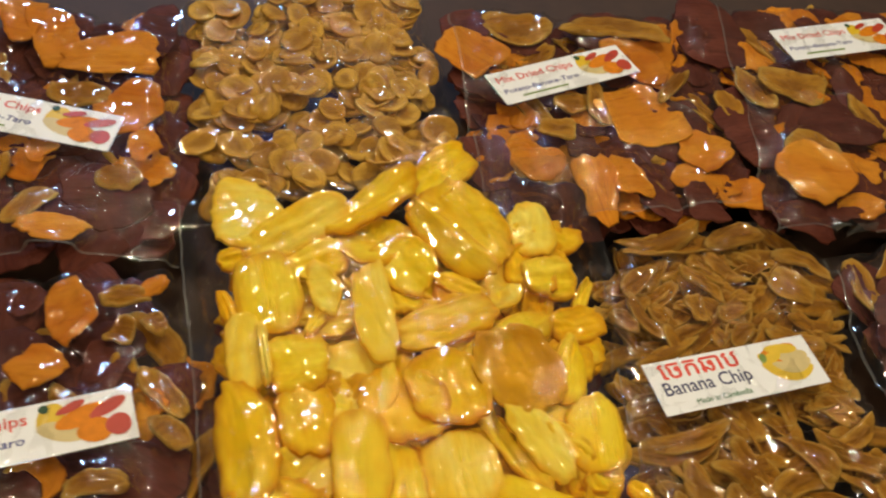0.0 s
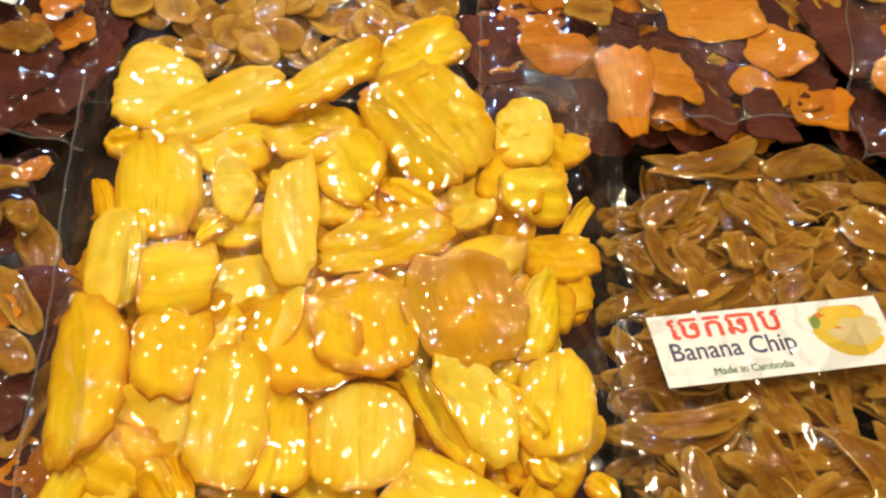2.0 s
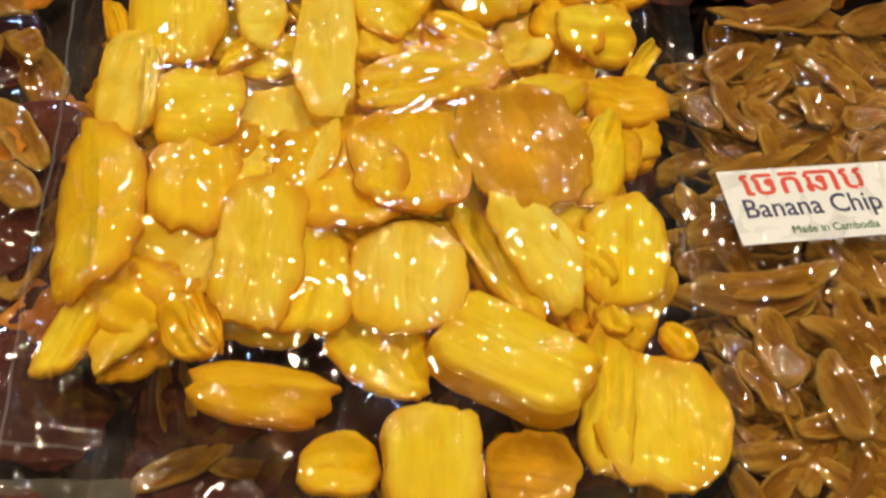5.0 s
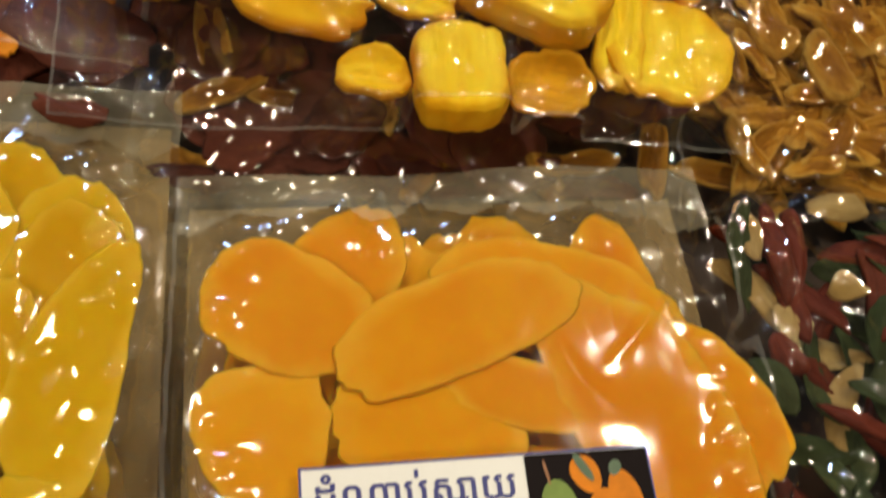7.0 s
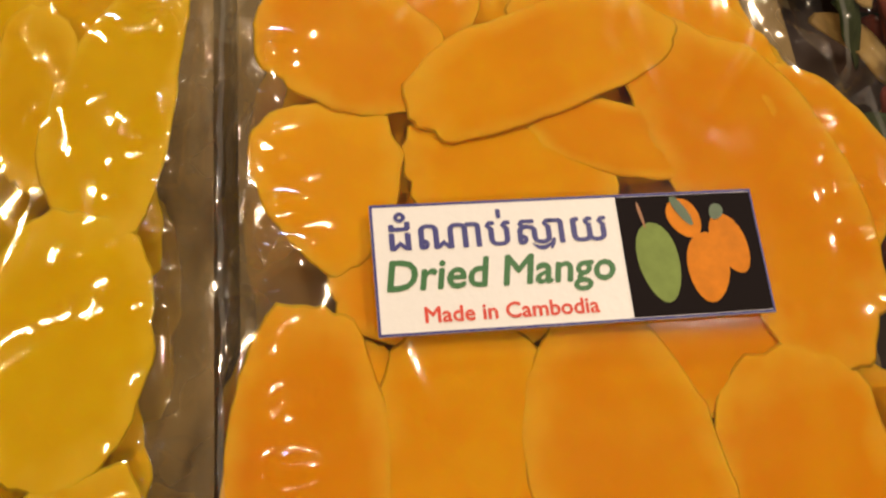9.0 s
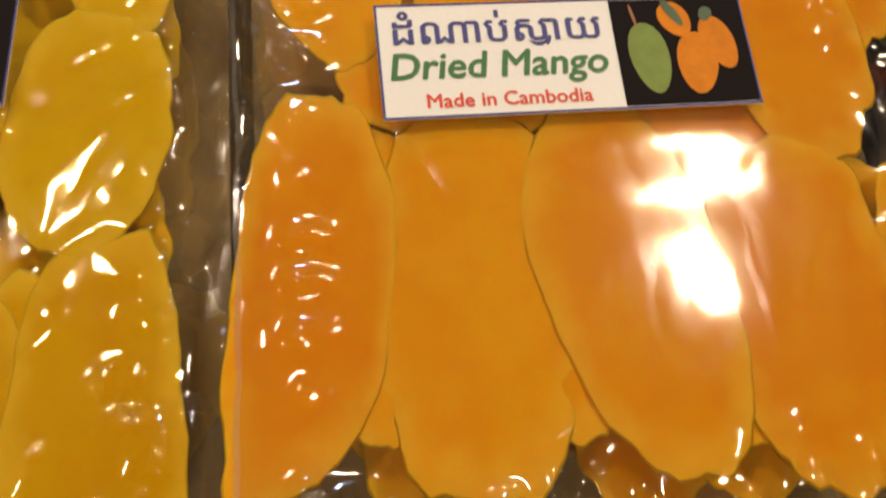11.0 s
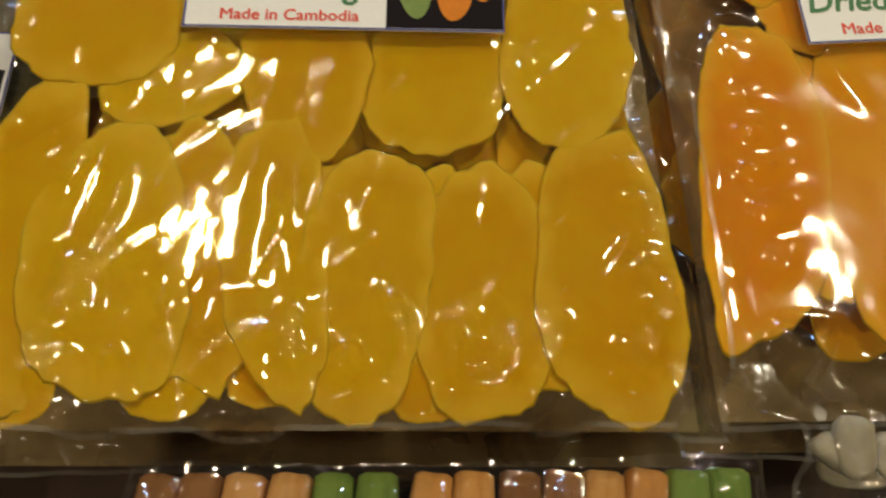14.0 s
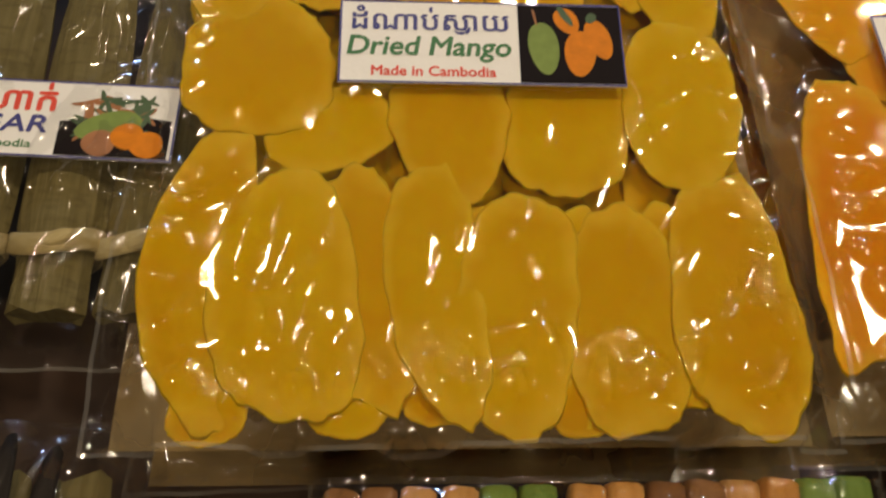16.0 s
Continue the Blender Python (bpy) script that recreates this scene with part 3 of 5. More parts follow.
def jack_piece(shape, length, width, tone, seed):
    """One dried jackfruit piece: a cup, a petal, a rolled strip, a folded leaf, a plate, a ribbed shell, a flat oval or a thick block."""
    m = tone_of(tone)
    fine = dict(turns=46, rings=9, fray=0.10, cut=True)
    if shape == "cup":
        return slab("jackfruit_chip", length, width, 0.0030, m, seed, 2.5, cup=0.0030, ragged=0.05, corners=7, jag=0.14, wave=0.0008, rim=0.0010, crumple=0.0016, edge=14, **fine)
    if shape == "petal":
        return slab("jackfruit_chip", length, width, 0.0024, m, seed, 1.9, arch=RNG.uniform(-0.0036, 0.0020), rim=0.0008, bend=RNG.uniform(-0.16, 0.16), ragged=0.06, corners=6, jag=0.26, wave=0.0012, ribs=3, rib=0.0007, taper=0.30, crumple=0.0022, twist=0.003, edge=24, **fine)
    if shape == "strip":
        return slab("jackfruit_chip", length, width, 0.0032, m, seed, 3.4, arch=RNG.uniform(-0.0030, 0.0030), rim=0.0008, bend=RNG.uniform(-0.12, 0.12), ragged=0.04, corners=6, jag=0.16, ribs=3, rib=0.0009, wave=0.0008, crumple=0.0018, edge=26, twist=0.0025, **fine)
    if shape == "fold":
        return slab("jackfruit_chip", length, width, 0.0030, m, seed, 2.6, fold=0.0065, bend=RNG.uniform(-0.10, 0.10), ragged=0.05, corners=6, jag=0.16, ribs=2, rib=0.0005, wave=0.0008, crumple=0.0012, edge=26, rim=0.0006, **fine)
    if shape == "plate":
        return slab("jackfruit_chip", length, width, 0.0042, m, seed, 3.6, arch=RNG.uniform(-0.0016, 0.0022), ragged=0.05, corners=5, jag=0.20, ribs=2, rib=0.0006, wave=0.0006, crumple=0.0012, edge=30, taper=RNG.uniform(-0.15, 0.15), **fine)
    if shape == "ribbed":
        return slab("jackfruit_chip", length, width, 0.0036, m, seed, 2.9, arch=0.0020, ragged=0.05, corners=8, jag=0.10, ribs=9, rib=0.0008, edge=12, crumple=0.0007, wave=0.0006, turns=60, rings=12, fray=0.06)
    if shape == "block":
        return slab("jackfruit_chip", length, width, 0.0130, m, seed, 4.6, ragged=0.02, arch=0.001, wave=0.0004, edge=26, ribs=4, rib=0.0004, crumple=0.0008, taper=0.06, **fine)
    return slab("jackfruit_chip", length, width, 0.0030, m, seed, 2.3, arch=RNG.uniform(-0.0030, 0.0014), ragged=0.06, corners=7, jag=0.14, wave=0.0011, ribs=4, rib=0.0005, rim=0.0009, crumple=0.0020, edge=26, **fine)


def mango_piece(length, width, bend, material, seed, taper=0.0):
    return slab("mango_slice", length * 1.02, width * 1.09, 0.0011, material, seed, 2.35, bend=bend + RNG.uniform(-0.03, 0.03), ragged=0.045, corners=9, jag=0.05, wave=0.00025, crumple=0.0003, turns=64, rings=8, edge=7, taper=taper, fray=0.07)


def banana_piece(length, width, seed):
    return slab("banana_slice", length * 0.96, width * 0.84, 0.0022, BANANA, seed, 2.7, bend=RNG.uniform(-0.28, 0.28), arch=RNG.uniform(-0.004, 0.004), ragged=0.06, corners=8, jag=0.20, wave=0.0012, ribs=3, rib=0.0005, twist=RNG.uniform(-0.003, 0.003), rim=0.0011, crumple=0.0030, turns=26, rings=6)


def potato_piece(length, width, seed):
    return slab("sweet_potato_chip", length, width, 0.0018, POTATO, seed, RNG.choice([1.35, 1.6, 4.0, 6.0]), arch=RNG.uniform(-0.002, 0.0035), cup=RNG.uniform(0, 0.0015), ragged=0.05, corners=6, jag=0.34, wave=0.0014, twist=RNG.uniform(-0.003, 0.003), crumple=0.0013, rim=0.0006, fray=0.16)


def taro_piece(length, width, seed):
    return slab("taro_chip", length, width, 0.0018, TARO, seed, 2.4, arch=RNG.uniform(-0.001, 0.002), ragged=0.05, corners=7, jag=0.24, wave=0.0014, twist=RNG.uniform(-0.003, 0.003), crumple=0.0014, fray=0.14)


def coin_piece(size, seed):
    return slab("banana_coin", size, size * RNG.uniform(0.8, 1), 0.0022, COIN, seed, 2.1, cup=RNG.uniform(-0.002, 0.003), ragged=0.05, corners=7, jag=0.08, wave=0.0006, rim=0.0009, crumple=0.0014, turns=22, rings=5)


SEED = [100]


def next_seed():
    SEED[0] += 1
    return SEED[0]


# ---- label prints ----
def mango_label(bag, x, y, z, w, d, turn):
    lab = card(bag, x, y, z, w, d, turn, "white printed paper label with blue border and mango picture", INK_BLUE)
    l, b = -w / 2, -d / 2
    top = words("ដំណាប់សាយ", 0.0085, INK_BLUE, bold=0.00016, width=0.55 * w, tall=0.29 * d)
    printed(lab, "heading", top, l + 0.045 * w, b + 0.64 * d)
    printed(lab, "heading", blob(INK_BLUE, 0, 0, 0.026 * w, 0.006 * w, 0, 0.5), l + 0.425 * w, b + 0.605 * d)
    printed(lab, "heading", blob(INK_BLUE, 0, 0, 0.016 * w, 0.006 * w, 70), l + 0.452 * w, b + 0.635 * d, 2)
    printed(lab, "name_line", words("Dried Mango", 0.0088, INK_GREEN, 0.16, 0.00022, 0.57 * w, 0.295 * d), l + 0.03 * w, b + 0.26 * d)
    printed(lab, "origin_line", words("Made in Cambodia", 0.0042, INK_RED, 0.0, 0.00012, 0.43 * w, 0.115 * d), l + 0.115 * w, b + 0.085 * d)
    printed(lab, "picture", patch(INK_BLACK, [(0, 0), (0.365 * w, 0), (0.365 * w, 0.95 * d), (0, 0.95 * d)]), l + 0.63 * w, b + 0.025 * d, 1)
    px, py = l + 0.63 * w, b
    printed(lab, "picture", blob(PRINT_GREEN, 0.088 * w, 0.44 * d, 0.32 * d, 0.054 * w, 95), px, py, 2)
    printed(lab, "picture", blob(PRINT_ORANGE, 0.175 * w, 0.78 * d, 0.17 * d, 0.042 * w, 115), px, py, 2)
    printed(lab, "picture", blob(PRINT_ORANGE, 0.285 * w, 0.56 * d, 0.25 * d, 0.045 * w, 106), px, py, 2)
    printed(lab, "picture", blob(PRINT_ORANGE, 0.215 * w, 0.38 * d, 0.28 * d, 0.056 * w, 85), px, py, 3)
    printed(lab, "picture", blob(PRINT_DARKGREEN, 0.170 * w, 0.84 * d, 0.14 * d, 0.014 * w, 120), px, py, 3)
    printed(lab, "picture", blob(PRINT_DARKGREEN, 0.262 * w, 0.82 * d, 0.07 * d, 0.018 * w, 60), px, py, 3)
    printed(lab, "picture", blob(PRINT_BROWN, 0.06 * w, 0.82 * d, 0.11 * d, 0.004 * w, 100), px, py, 3)
    return lab


def banana_label(bag, x, y, z, w, d, turn):
    lab = card(bag, x, y, z, w, d, turn, "white printed paper label with a banana picture")
    l, b = -w / 2, -d / 2
    printed(lab, "heading", words("េចកឆាប", 0.0100, INK_RED, bold=0.0003, width=0.47 * w, tall=0.28 * d), l + 0.075 * w, b + 0.645 * d)
    printed(lab, "name_line", words("Banana Chip", 0.0095, INK_NAVY, 0.0, 0.00016, 0.52 * w, 0.33 * d), l + 0.055 * w, b + 0.26 * d)
    printed(lab, "origin_line", words("Made in Cambodia", 0.0042, INK_GREEN, 0.0, 0.00008, 0.33 * w, 0.10 * d), l + 0.20 * w, b + 0.10 * d)
    for k, (cx, cy, a, c, turn2, bend, m) in enumerate(((0.80, 0.30, 0.15, 0.045, -12, 0.35, PRINT_YELLOW), (0.77, 0.42, 0.14, 0.05, -30, 0.3, PRINT_YELLOW), (0.84, 0.42, 0.12, 0.04, -5, 0.3, PRINT_CREAM), (0.80, 0.72, 0.12, 0.05, 5, 0.1, PRINT_ORANGE), (0.86, 0.62, 0.10, 0.04, -8, 0.1, PRINT_CREAM), (0.74, 0.66, 0.07, 0.03, 20, 0, PRINT_YELLOW), (0.82, 0.80, 0.10, 0.03, -8, 0, PRINT_YELLOW), (0.69, 0.68, 0.03, 0.02, 70, 0, PRINT_GREEN))):
        printed(lab, "picture", blob(m, cx * w, cy * d, a * w, c * w, turn2, bend), l, b, 1 + k * 0.5)
    return lab


def mix_label(bag, x, y, z, w, d, turn):
    lab = card(bag, x, y, z, w, d, turn, "white printed paper label with a fruit and root picture")
    l, b = -w / 2, -d / 2
    printed(lab, "name_line", words("Mix Dried Chips", 0.0085, INK_RED, 0.0, 0.00010, 0.55 * w), l + 0.045 * w, b + 0.58 * d)
    printed(lab, "kinds_line", words("Potato-Banana-Taro", 0.0062, INK_BLUE, 0.15, 0.0001, 0.54 * w), l + 0.04 * w, b + 0.30 * d)
    printed(lab, "origin_line", patch(PRINT_GREEN, [(0, 0), (0.33 * w, 0), (0.33 * w, 0.05 * d), (0, 0.05 * d)]), l + 0.14 * w, b + 0.13 * d)
    for k, (cx, cy, a, c, turn2, m) in enumerate(((0.68, 0.68, 0.07, 0.05, 60, PRINT_YELLOW), (0.72, 0.40, 0.10, 0.045, -20, PRINT_CREAM), (0.80, 0.60, 0.11, 0.045, 15, PRINT_ORANGE), (0.90, 0.68, 0.08, 0.03, 25, PRINT_RED), (0.84, 0.30, 0.07, 0.055, 0, PRINT_ORANGE), (0.93, 0.32, 0.05, 0.05, 0, PRINT_RED), (0.66, 0.86, 0.02, 0.02, 0, PRINT_DARKGREEN), (0.76, 0.80, 0.06, 0.02, 20, PRINT_RED))):
        printed(lab, "picture", blob(m, cx * w, cy * d, a * w, c * w, turn2), l, b, 1 + k * 0.5)
    return lab


def palm_label(bag, x, y, z, w, d, turn):
    lab = card(bag, x, y, z, w, d, turn, "white printed paper label with a palm and sugar picture", INK_BLUE)
    l, b = -w / 2, -d / 2
    printed(lab, "heading", words("ហាក់", 0.010, INK_RED, bold=0.0003, width=0.20 * w, tall=0.36 * d), l + 0.43 * w, b + 0.60 * d)
    printed(lab, "name_line", words("SUGAR", 0.0088, INK_BLUE, 0.12, 0.0002, 0.335 * w, 0.22 * d), l + 0.285 * w, b + 0.31 * d)
    printed(lab, "origin_line", words("Made in Cambodia", 0.0038, INK_GREEN, 0.0, 0.00008, 0.36 * w, 0.10 * d), l + 0.225 * w, b + 0.11 * d)
    printed(lab, "picture", patch(INK_BLACK, [(0, 0), (0.33 * w, 0), (0.33 * w, 0.50 * d), (0.2 * w, 0.56 * d), (0, 0.44 * d)]), l + 0.655 * w, b + 0.03 * d, 1)
    rng = random.Random(4)
    for k in range(70):
        cx, cy = 0.82 + rng.uniform(-0.10, 0.10), 0.58 + rng.uniform(-0.32, 0.22)
        printed(lab, "picture", blob(PRINT_DARKGREEN if k % 3 else PRINT_BROWN, cx * w, cy * d, rng.uniform(0.025, 0.05) * w, 0.008 * w, rng.uniform(0, 180), 0.2, 10), l, b, 1.5 + k * 0.022)
    printed(lab, "picture", blob(PRINT_GREEN, 0.80 * w, 0.42 * d, 0.10 * w, 0.05 * w, 15), l, b, 3.2)
    for k, (cx, cy) in enumerate(((0.78, 0.2), (0.86, 0.3), (0.92, 0.2))):
        printed(lab, "picture", blob(PRINT_ORANGE if k else PRINT_BROWN, cx * w, cy * d, 0.05 * w, 0.045 * w, 0), l, b, 3.6 + 0.3 * k)
    return lab


# ---- dried mango bags ----
def mango_bag(name, corners, base, material, label, slices, lower, lab=None, film=FILM_SMOOTH, seed=1, span=(0.13, 0.87)):
    bag = Bag(name, label, corners, base, "mango bags")
    rng = random.Random(seed)
    for k in range(lower):
        p = bag.spot(rng.uniform(*span), rng.uniform(0.20, 0.80))
        bag.add("mango_slice", mango_piece(rng.uniform(0.05, 0.075), rng.uniform(0.026, 0.034), rng.uniform(-0.1, 0.1), material, next_seed()), p.x, p.y, base + 0.010 + rng.uniform(0, 0.0135), rng.uniform(60, 120))
    for k, (x, y, length, width, turn, level, bend, taper) in enumerate(slices):
        z = base + 0.0285 + 0.0007 * level + 0.0002 * (k % 3)
        bag.add("mango_slice", mango_piece(length, width, bend, material, next_seed(), taper), x, y, z, turn, rng.uniform(-0.4, 0.4), rng.uniform(-0.5, 0.5))
    if lab:
        x, y, w, d, turn = lab
        bag.press(x, y, w, d, base + 0.0325, turn)
    bag.film(film, seed=seed, wrinkle=0.00004 if film is FILM_SMOOTH else 0.00008, folds=12 if film is FILM_SMOOTH else 75, sharp=0.4 if film is FILM_SMOOTH else 0.6, flange=0.014, droop=0.017, cling=9, head=0.019, hem=40 if film is FILM_SMOOTH else 130, pleats=0.0018 if film is FILM_SMOOTH else 0.0026, gathers=0.0042)
    bag.back_film()
    if lab:
        mango_label(bag, x, y, base + 0.0332, w, d, turn)
    return bag


def slices_right():
    s = []
    def at(*v):
        s.append(v)
    at(0.0175, 0.0485, 0.0472, 0.0325, -21, 0.5, 0, 0)
    at(0.0165, 0.0125, 0.0422, 0.0298, -76, 0, 0, 0.2)
    at(0.0625, 0.0500, 0.0690, 0.0267, 30, 1.2, 0, 0.0)
    at(0.0815, 0.0325, 0.0430, 0.0177, -12, 0.3, 0, 0)
    at(0.0580, 0.0230, 0.0520, 0.0290, 4, -0.3, 0, 0)
    at(0.0910, 0.0655, 0.0674, 0.0254, -6, -1, -0.1, 0)
    at(0.1195, 0.0265, 0.0946, 0.0410, -57, 1, -0.12, 0.1)
    at(0.1385, 0.0385, 0.0504, 0.0205, -51, 0, -0.1, 0)
    at(0.0205, -0.0615, 0.0900, 0.0310, -87, 0.6, -0.13, 0)
    at(0.0555, -0.0590, 0.0865, 0.0415, -84, 0.7, 0.03, -0.05)
    at(0.0895, -0.0525, 0.0892, 0.0385, -72, 1.2, 0.05, 0.05)
    at(0.1285, -0.0535, 0.0824, 0.0411, -80, 0.3, 0, 0)
    at(0.1620, -0.0500, 0.0700, 0.0300, -82, 0, 0, 0)
    at(0.1070, -0.0150, 0.0400, 0.0300, -20, -0.6, 0, 0)
    at(0.0450, -0.0080, 0.0500, 0.0300, 5, -0.6, 0, 0)
    at(0.1100, -0.0600, 0.0560, 0.0240, -75, -0.6, 0, 0)
    at(0.0330, -0.0600, 0.0700, 0.0240, -85, -0.6, 0, 0)
    at(0.0720, -0.0560, 0.0700, 0.0240, -80, -0.6, 0, 0)
    return s


def slices_left():
    s = []
    def at(*v):
        s.append(v)
    at(-0.1580, -0.0320, 0.0484, 0.0409, -83, 1, 0, 0)
    at(-0.1340, -0.0515, 0.0372, 0.0247, 24, 0, 0, 0)
    at(-0.0995, -0.0490, 0.0469, 0.0300, -79, 0.5, 0, 0.25)
    at(-0.0670, -0.0425, 0.0470, 0.0352, -88, 0, 0, 0)
    at(-0.0330, -0.0305, 0.0590, 0.0332, -88, 1, 0, 0)
    at(-0.1640, -0.1000, 0.0885, 0.0259, -84, 0, 0.15, 0)
    at(-0.1400, -0.1030, 0.0714, 0.0365, -79, 1, 0.05, -0.05)
    at(-0.1180, -0.0980, 0.0694, 0.0255, -78, 0, 0.05, -0.1)
    at(-0.1000, -0.0980, 0.0733, 0.0235, -79, 0.7, 0.08, 0.05)
    at(-0.0775, -0.1010, 0.0680, 0.0310, -91, 1, 0, 0)
    at(-0.0485, -0.0995, 0.0659, 0.0311, -80, 0.6, 0.03, -0.08)
    at(-0.0190, -0.0915, 0.0750, 0.0330, -80, 1, 0.04, -0.1)
    at(-0.1185, -0.1310, 0.0190, 0.0190, -93, -1, 0, 0)
    at(-0.0590, -0.1260, 0.0171, 0.0162, -69, -1, 0, 0)
    at(-0.1535, -0.1380, 0.0153, 0.0190, -79, -1, 0, 0)
    at(-0.0970, -0.1280, 0.0132, 0.0163, -81, -1.6, 0, 0)
    at(-0.0335, 0.0270, 0.0700, 0.0240, -93, 0.8, 0.16, -0.28)
    at(-0.0505, 0.0250, 0.0446, 0.0178, -81, 0, 0, 0)
    at(-0.0800, 0.0200, 0.0750, 0.0320, -84, 0, 0.05, 0)
    at(-0.1120, 0.0220, 0.0700, 0.0320, -78, 0.6, 0, 0)
    at(-0.1450, 0.0280, 0.0750, 0.0340, -88, 0, 0, 0)
    at(-0.1750, 0.0150, 0.0700, 0.0280, -80, 0.5, 0, 0)
    at(-0.0600, -0.1000, 0.0600, 0.0220, -84, -0.6, 0, 0)
    at(-0.0900, -0.1000, 0.0600, 0.0220, -84, -0.6, 0, 0)
    at(-0.1260, -0.1020, 0.0560, 0.0220, -80, -0.6, 0, 0)
    at(-0.0340, -0.0950, 0.0600, 0.0220, -80, -0.6, 0, 0)
    return s


quad_l = ((-0.187, -0.150), (0.015, -0.128), (-0.025, 0.119), (-0.205, 0.099))
quad_r = ((0.013, -0.125), (0.184, -0.105), (0.136, 0.119), (-0.021, 0.090))
mango_left = mango_bag("mango_bag", quad_l, 0.799, MANGO_YELLOW, "clear sealed bag of yellow dried mango slices, lying on another", slices_left(), 44, (-0.0932, -0.0192, 0.0849, 0.0298, 5.7), FILM, 3, (0.13, 0.89))
mango_right = mango_bag("mango_bag", quad_r, 0.799, MANGO_ORANGE, "clear sealed bag of orange dried mango slices, lying on another", slices_right(), 50, (0.0721, -0.0010, 0.0886, 0.0297, 10.1), FILM_SMOOTH, 4, (0.19, 0.85))


def shifted(quad, dx, dy):
    return tuple((x + dx, y + dy) for x, y in quad)


mango_bag("mango_bag", shifted(quad_l, 0.006, -0.004), 0.774, MANGO_YELLOW, "lower clear bag of yellow dried mango slices in the pile", [], 34, None, FILM_SMOOTH, 13, (0.10, 0.90))
mango_bag("mango_bag", shifted(quad_r, -0.005, -0.004), 0.774, MANGO_ORANGE, "lower clear bag of orange dried mango slices in the pile", [], 34, None, FILM_SMOOTH, 14, (0.08, 0.92))


# ---- jackfruit bag ----
jack = Bag("jackfruit_bag", "clear bag of bright yellow dried jackfruit pieces, lying over other bags", ((-0.058, 0.099), (0.155, 0.123), (0.144, 0.414), (-0.097, 0.350)), 0.820)
LIFT = {"cup": 0.000, "petal": -0.001, "strip": 0.0, "ribbed": 0.001, "block": 0.001, "oval": -0.001, "fold": 0.003, "plate": 0.0}


def chip(x, y, length, width, turn, shape, tone, level=None):
    k = next_seed()
    r = random.Random(k)
    z = jack.base + 0.0165 + LIFT[shape] + (r.uniform(0, 0.006) if level is None else level)
    jack.add("jackfruit_chip", jack_piece(shape, length * 1.09, width * 1.12, tone, k), x, y, z, turn, r.uniform(-8, 8), r.uniform(-11, 11))


chip(-0.0595, 0.3330, 0.0372, 0.0487, 6, "oval", 0.75, 0)
chip(-0.0350, 0.3215, 0.0582, 0.0224, 35, "strip", 0.9, 0)
chip(0.0080, 0.3400, 0.0584, 0.0213, 38, "strip", 0.5, 0.004)
chip(0.0095, 0.3235, 0.0396, 0.0363, 10, "petal", 0.5, 0)
chip(0.0580, 0.3350, 0.0600, 0.0479, -60, "oval", 0.4, 0.001)
chip(0.0480, 0.3190, 0.0566, 0.0196, -48, "fold", 0.6, 0.006)
chip(0.0280, 0.3015, 0.0422, 0.0283, -68, "petal", 0.35, 0.003)
chip(0.0455, 0.2815, 0.0470, 0.0170, -1, "petal", 0.15, -0.002)
chip(0.0550, 0.2910, 0.0316, 0.0141, -35, "petal", 0.3, 0)
chip(0.1005, 0.3355, 0.0431, 0.0248, -94, "oval", 0.8, -0.004)
chip(0.1040, 0.3020, 0.0281, 0.0248, 4, "strip", 0.5, -0.004)
chip(0.0780, 0.2940, 0.0394, 0.0209, 66, "petal", 0.7, -0.003)
chip(0.1230, 0.2925, 0.0233, 0.0071, 65, "strip", 0.4, -0.006)
chip(-0.0650, 0.2990, 0.0122, 0.0125, 9, "strip", 0.2, 0)
chip(-0.0215, 0.3025, 0.0323, 0.0225, 16, "strip", 0.35, 0)
chip(-0.0165, 0.2815, 0.0196, 0.0298, 15, "petal", 0.85, 0.002)
chip(-0.0455, 0.2760, 0.0469, 0.0290, -79, "ribbed", 0.5, 0.002)
chip(-0.0650, 0.2710, 0.0171, 0.0082, -69, "strip", 0.3, -0.002)
chip(0.0080, 0.2710, 0.0510, 0.0194, -79, "plate", 0.75, 0.003)
chip(0.0430, 0.2650, 0.0506, 0.0243, 18, "strip", 0.5, 0.001)
chip(0.0465, 0.2530, 0.0370, 0.0193, 19, "petal", 0.8, 0)
chip(0.0720, 0.2545, 0.0534, 0.0189, 38, "fold", 0.45, 0.002)
chip(0.0765, 0.2375, 0.0488, 0.0386, -67, "cup", 0.05, 0.004)
chip(0.1065, 0.2450, 0.0454, 0.0150, 76, "petal", 0.6, -0.001)
chip(-0.0540, 0.2435, 0.0351, 0.0169, -87, "plate", 0.9, 0.001)
chip(-0.0455, 0.2405, 0.0314, 0.0049, -81, "strip", 0.7, 0.004)
chip(-0.0295, 0.2390, 0.0257, 0.0291, 13, "plate", 0.35, 0.001)
chip(-0.0215, 0.2625, 0.0184, 0.0071, 68, "strip", 0.6, 0)
chip(-0.0025, 0.2315, 0.0459, 0.0375, -79, "oval", 0.75, 0.001)
chip(0.0215, 0.2160, 0.0410, 0.0351, -77, "cup", 0.2, 0.001)
chip(0.0410, 0.2245, 0.0418, 0.0329, -79, "cup", 0.3, 0.005)
chip(0.0505, 0.2020, 0.0190, 0.0080, 0, "strip", 0.3, -0.002)
chip(-0.0510, 0.1965, 0.0626, 0.0258, -77, "fold", 0.3, 0.002)
chip(-0.0255, 0.2070, 0.0371, 0.0274, -76, "plate", 0.15, 0.001)
chip(-0.0015, 0.1830, 0.0480, 0.0250, -89, "plate", 0.5, 0.004)
chip(0.0180, 0.1790, 0.0361, 0.0200, -87, "strip", 0.4, 0.002)
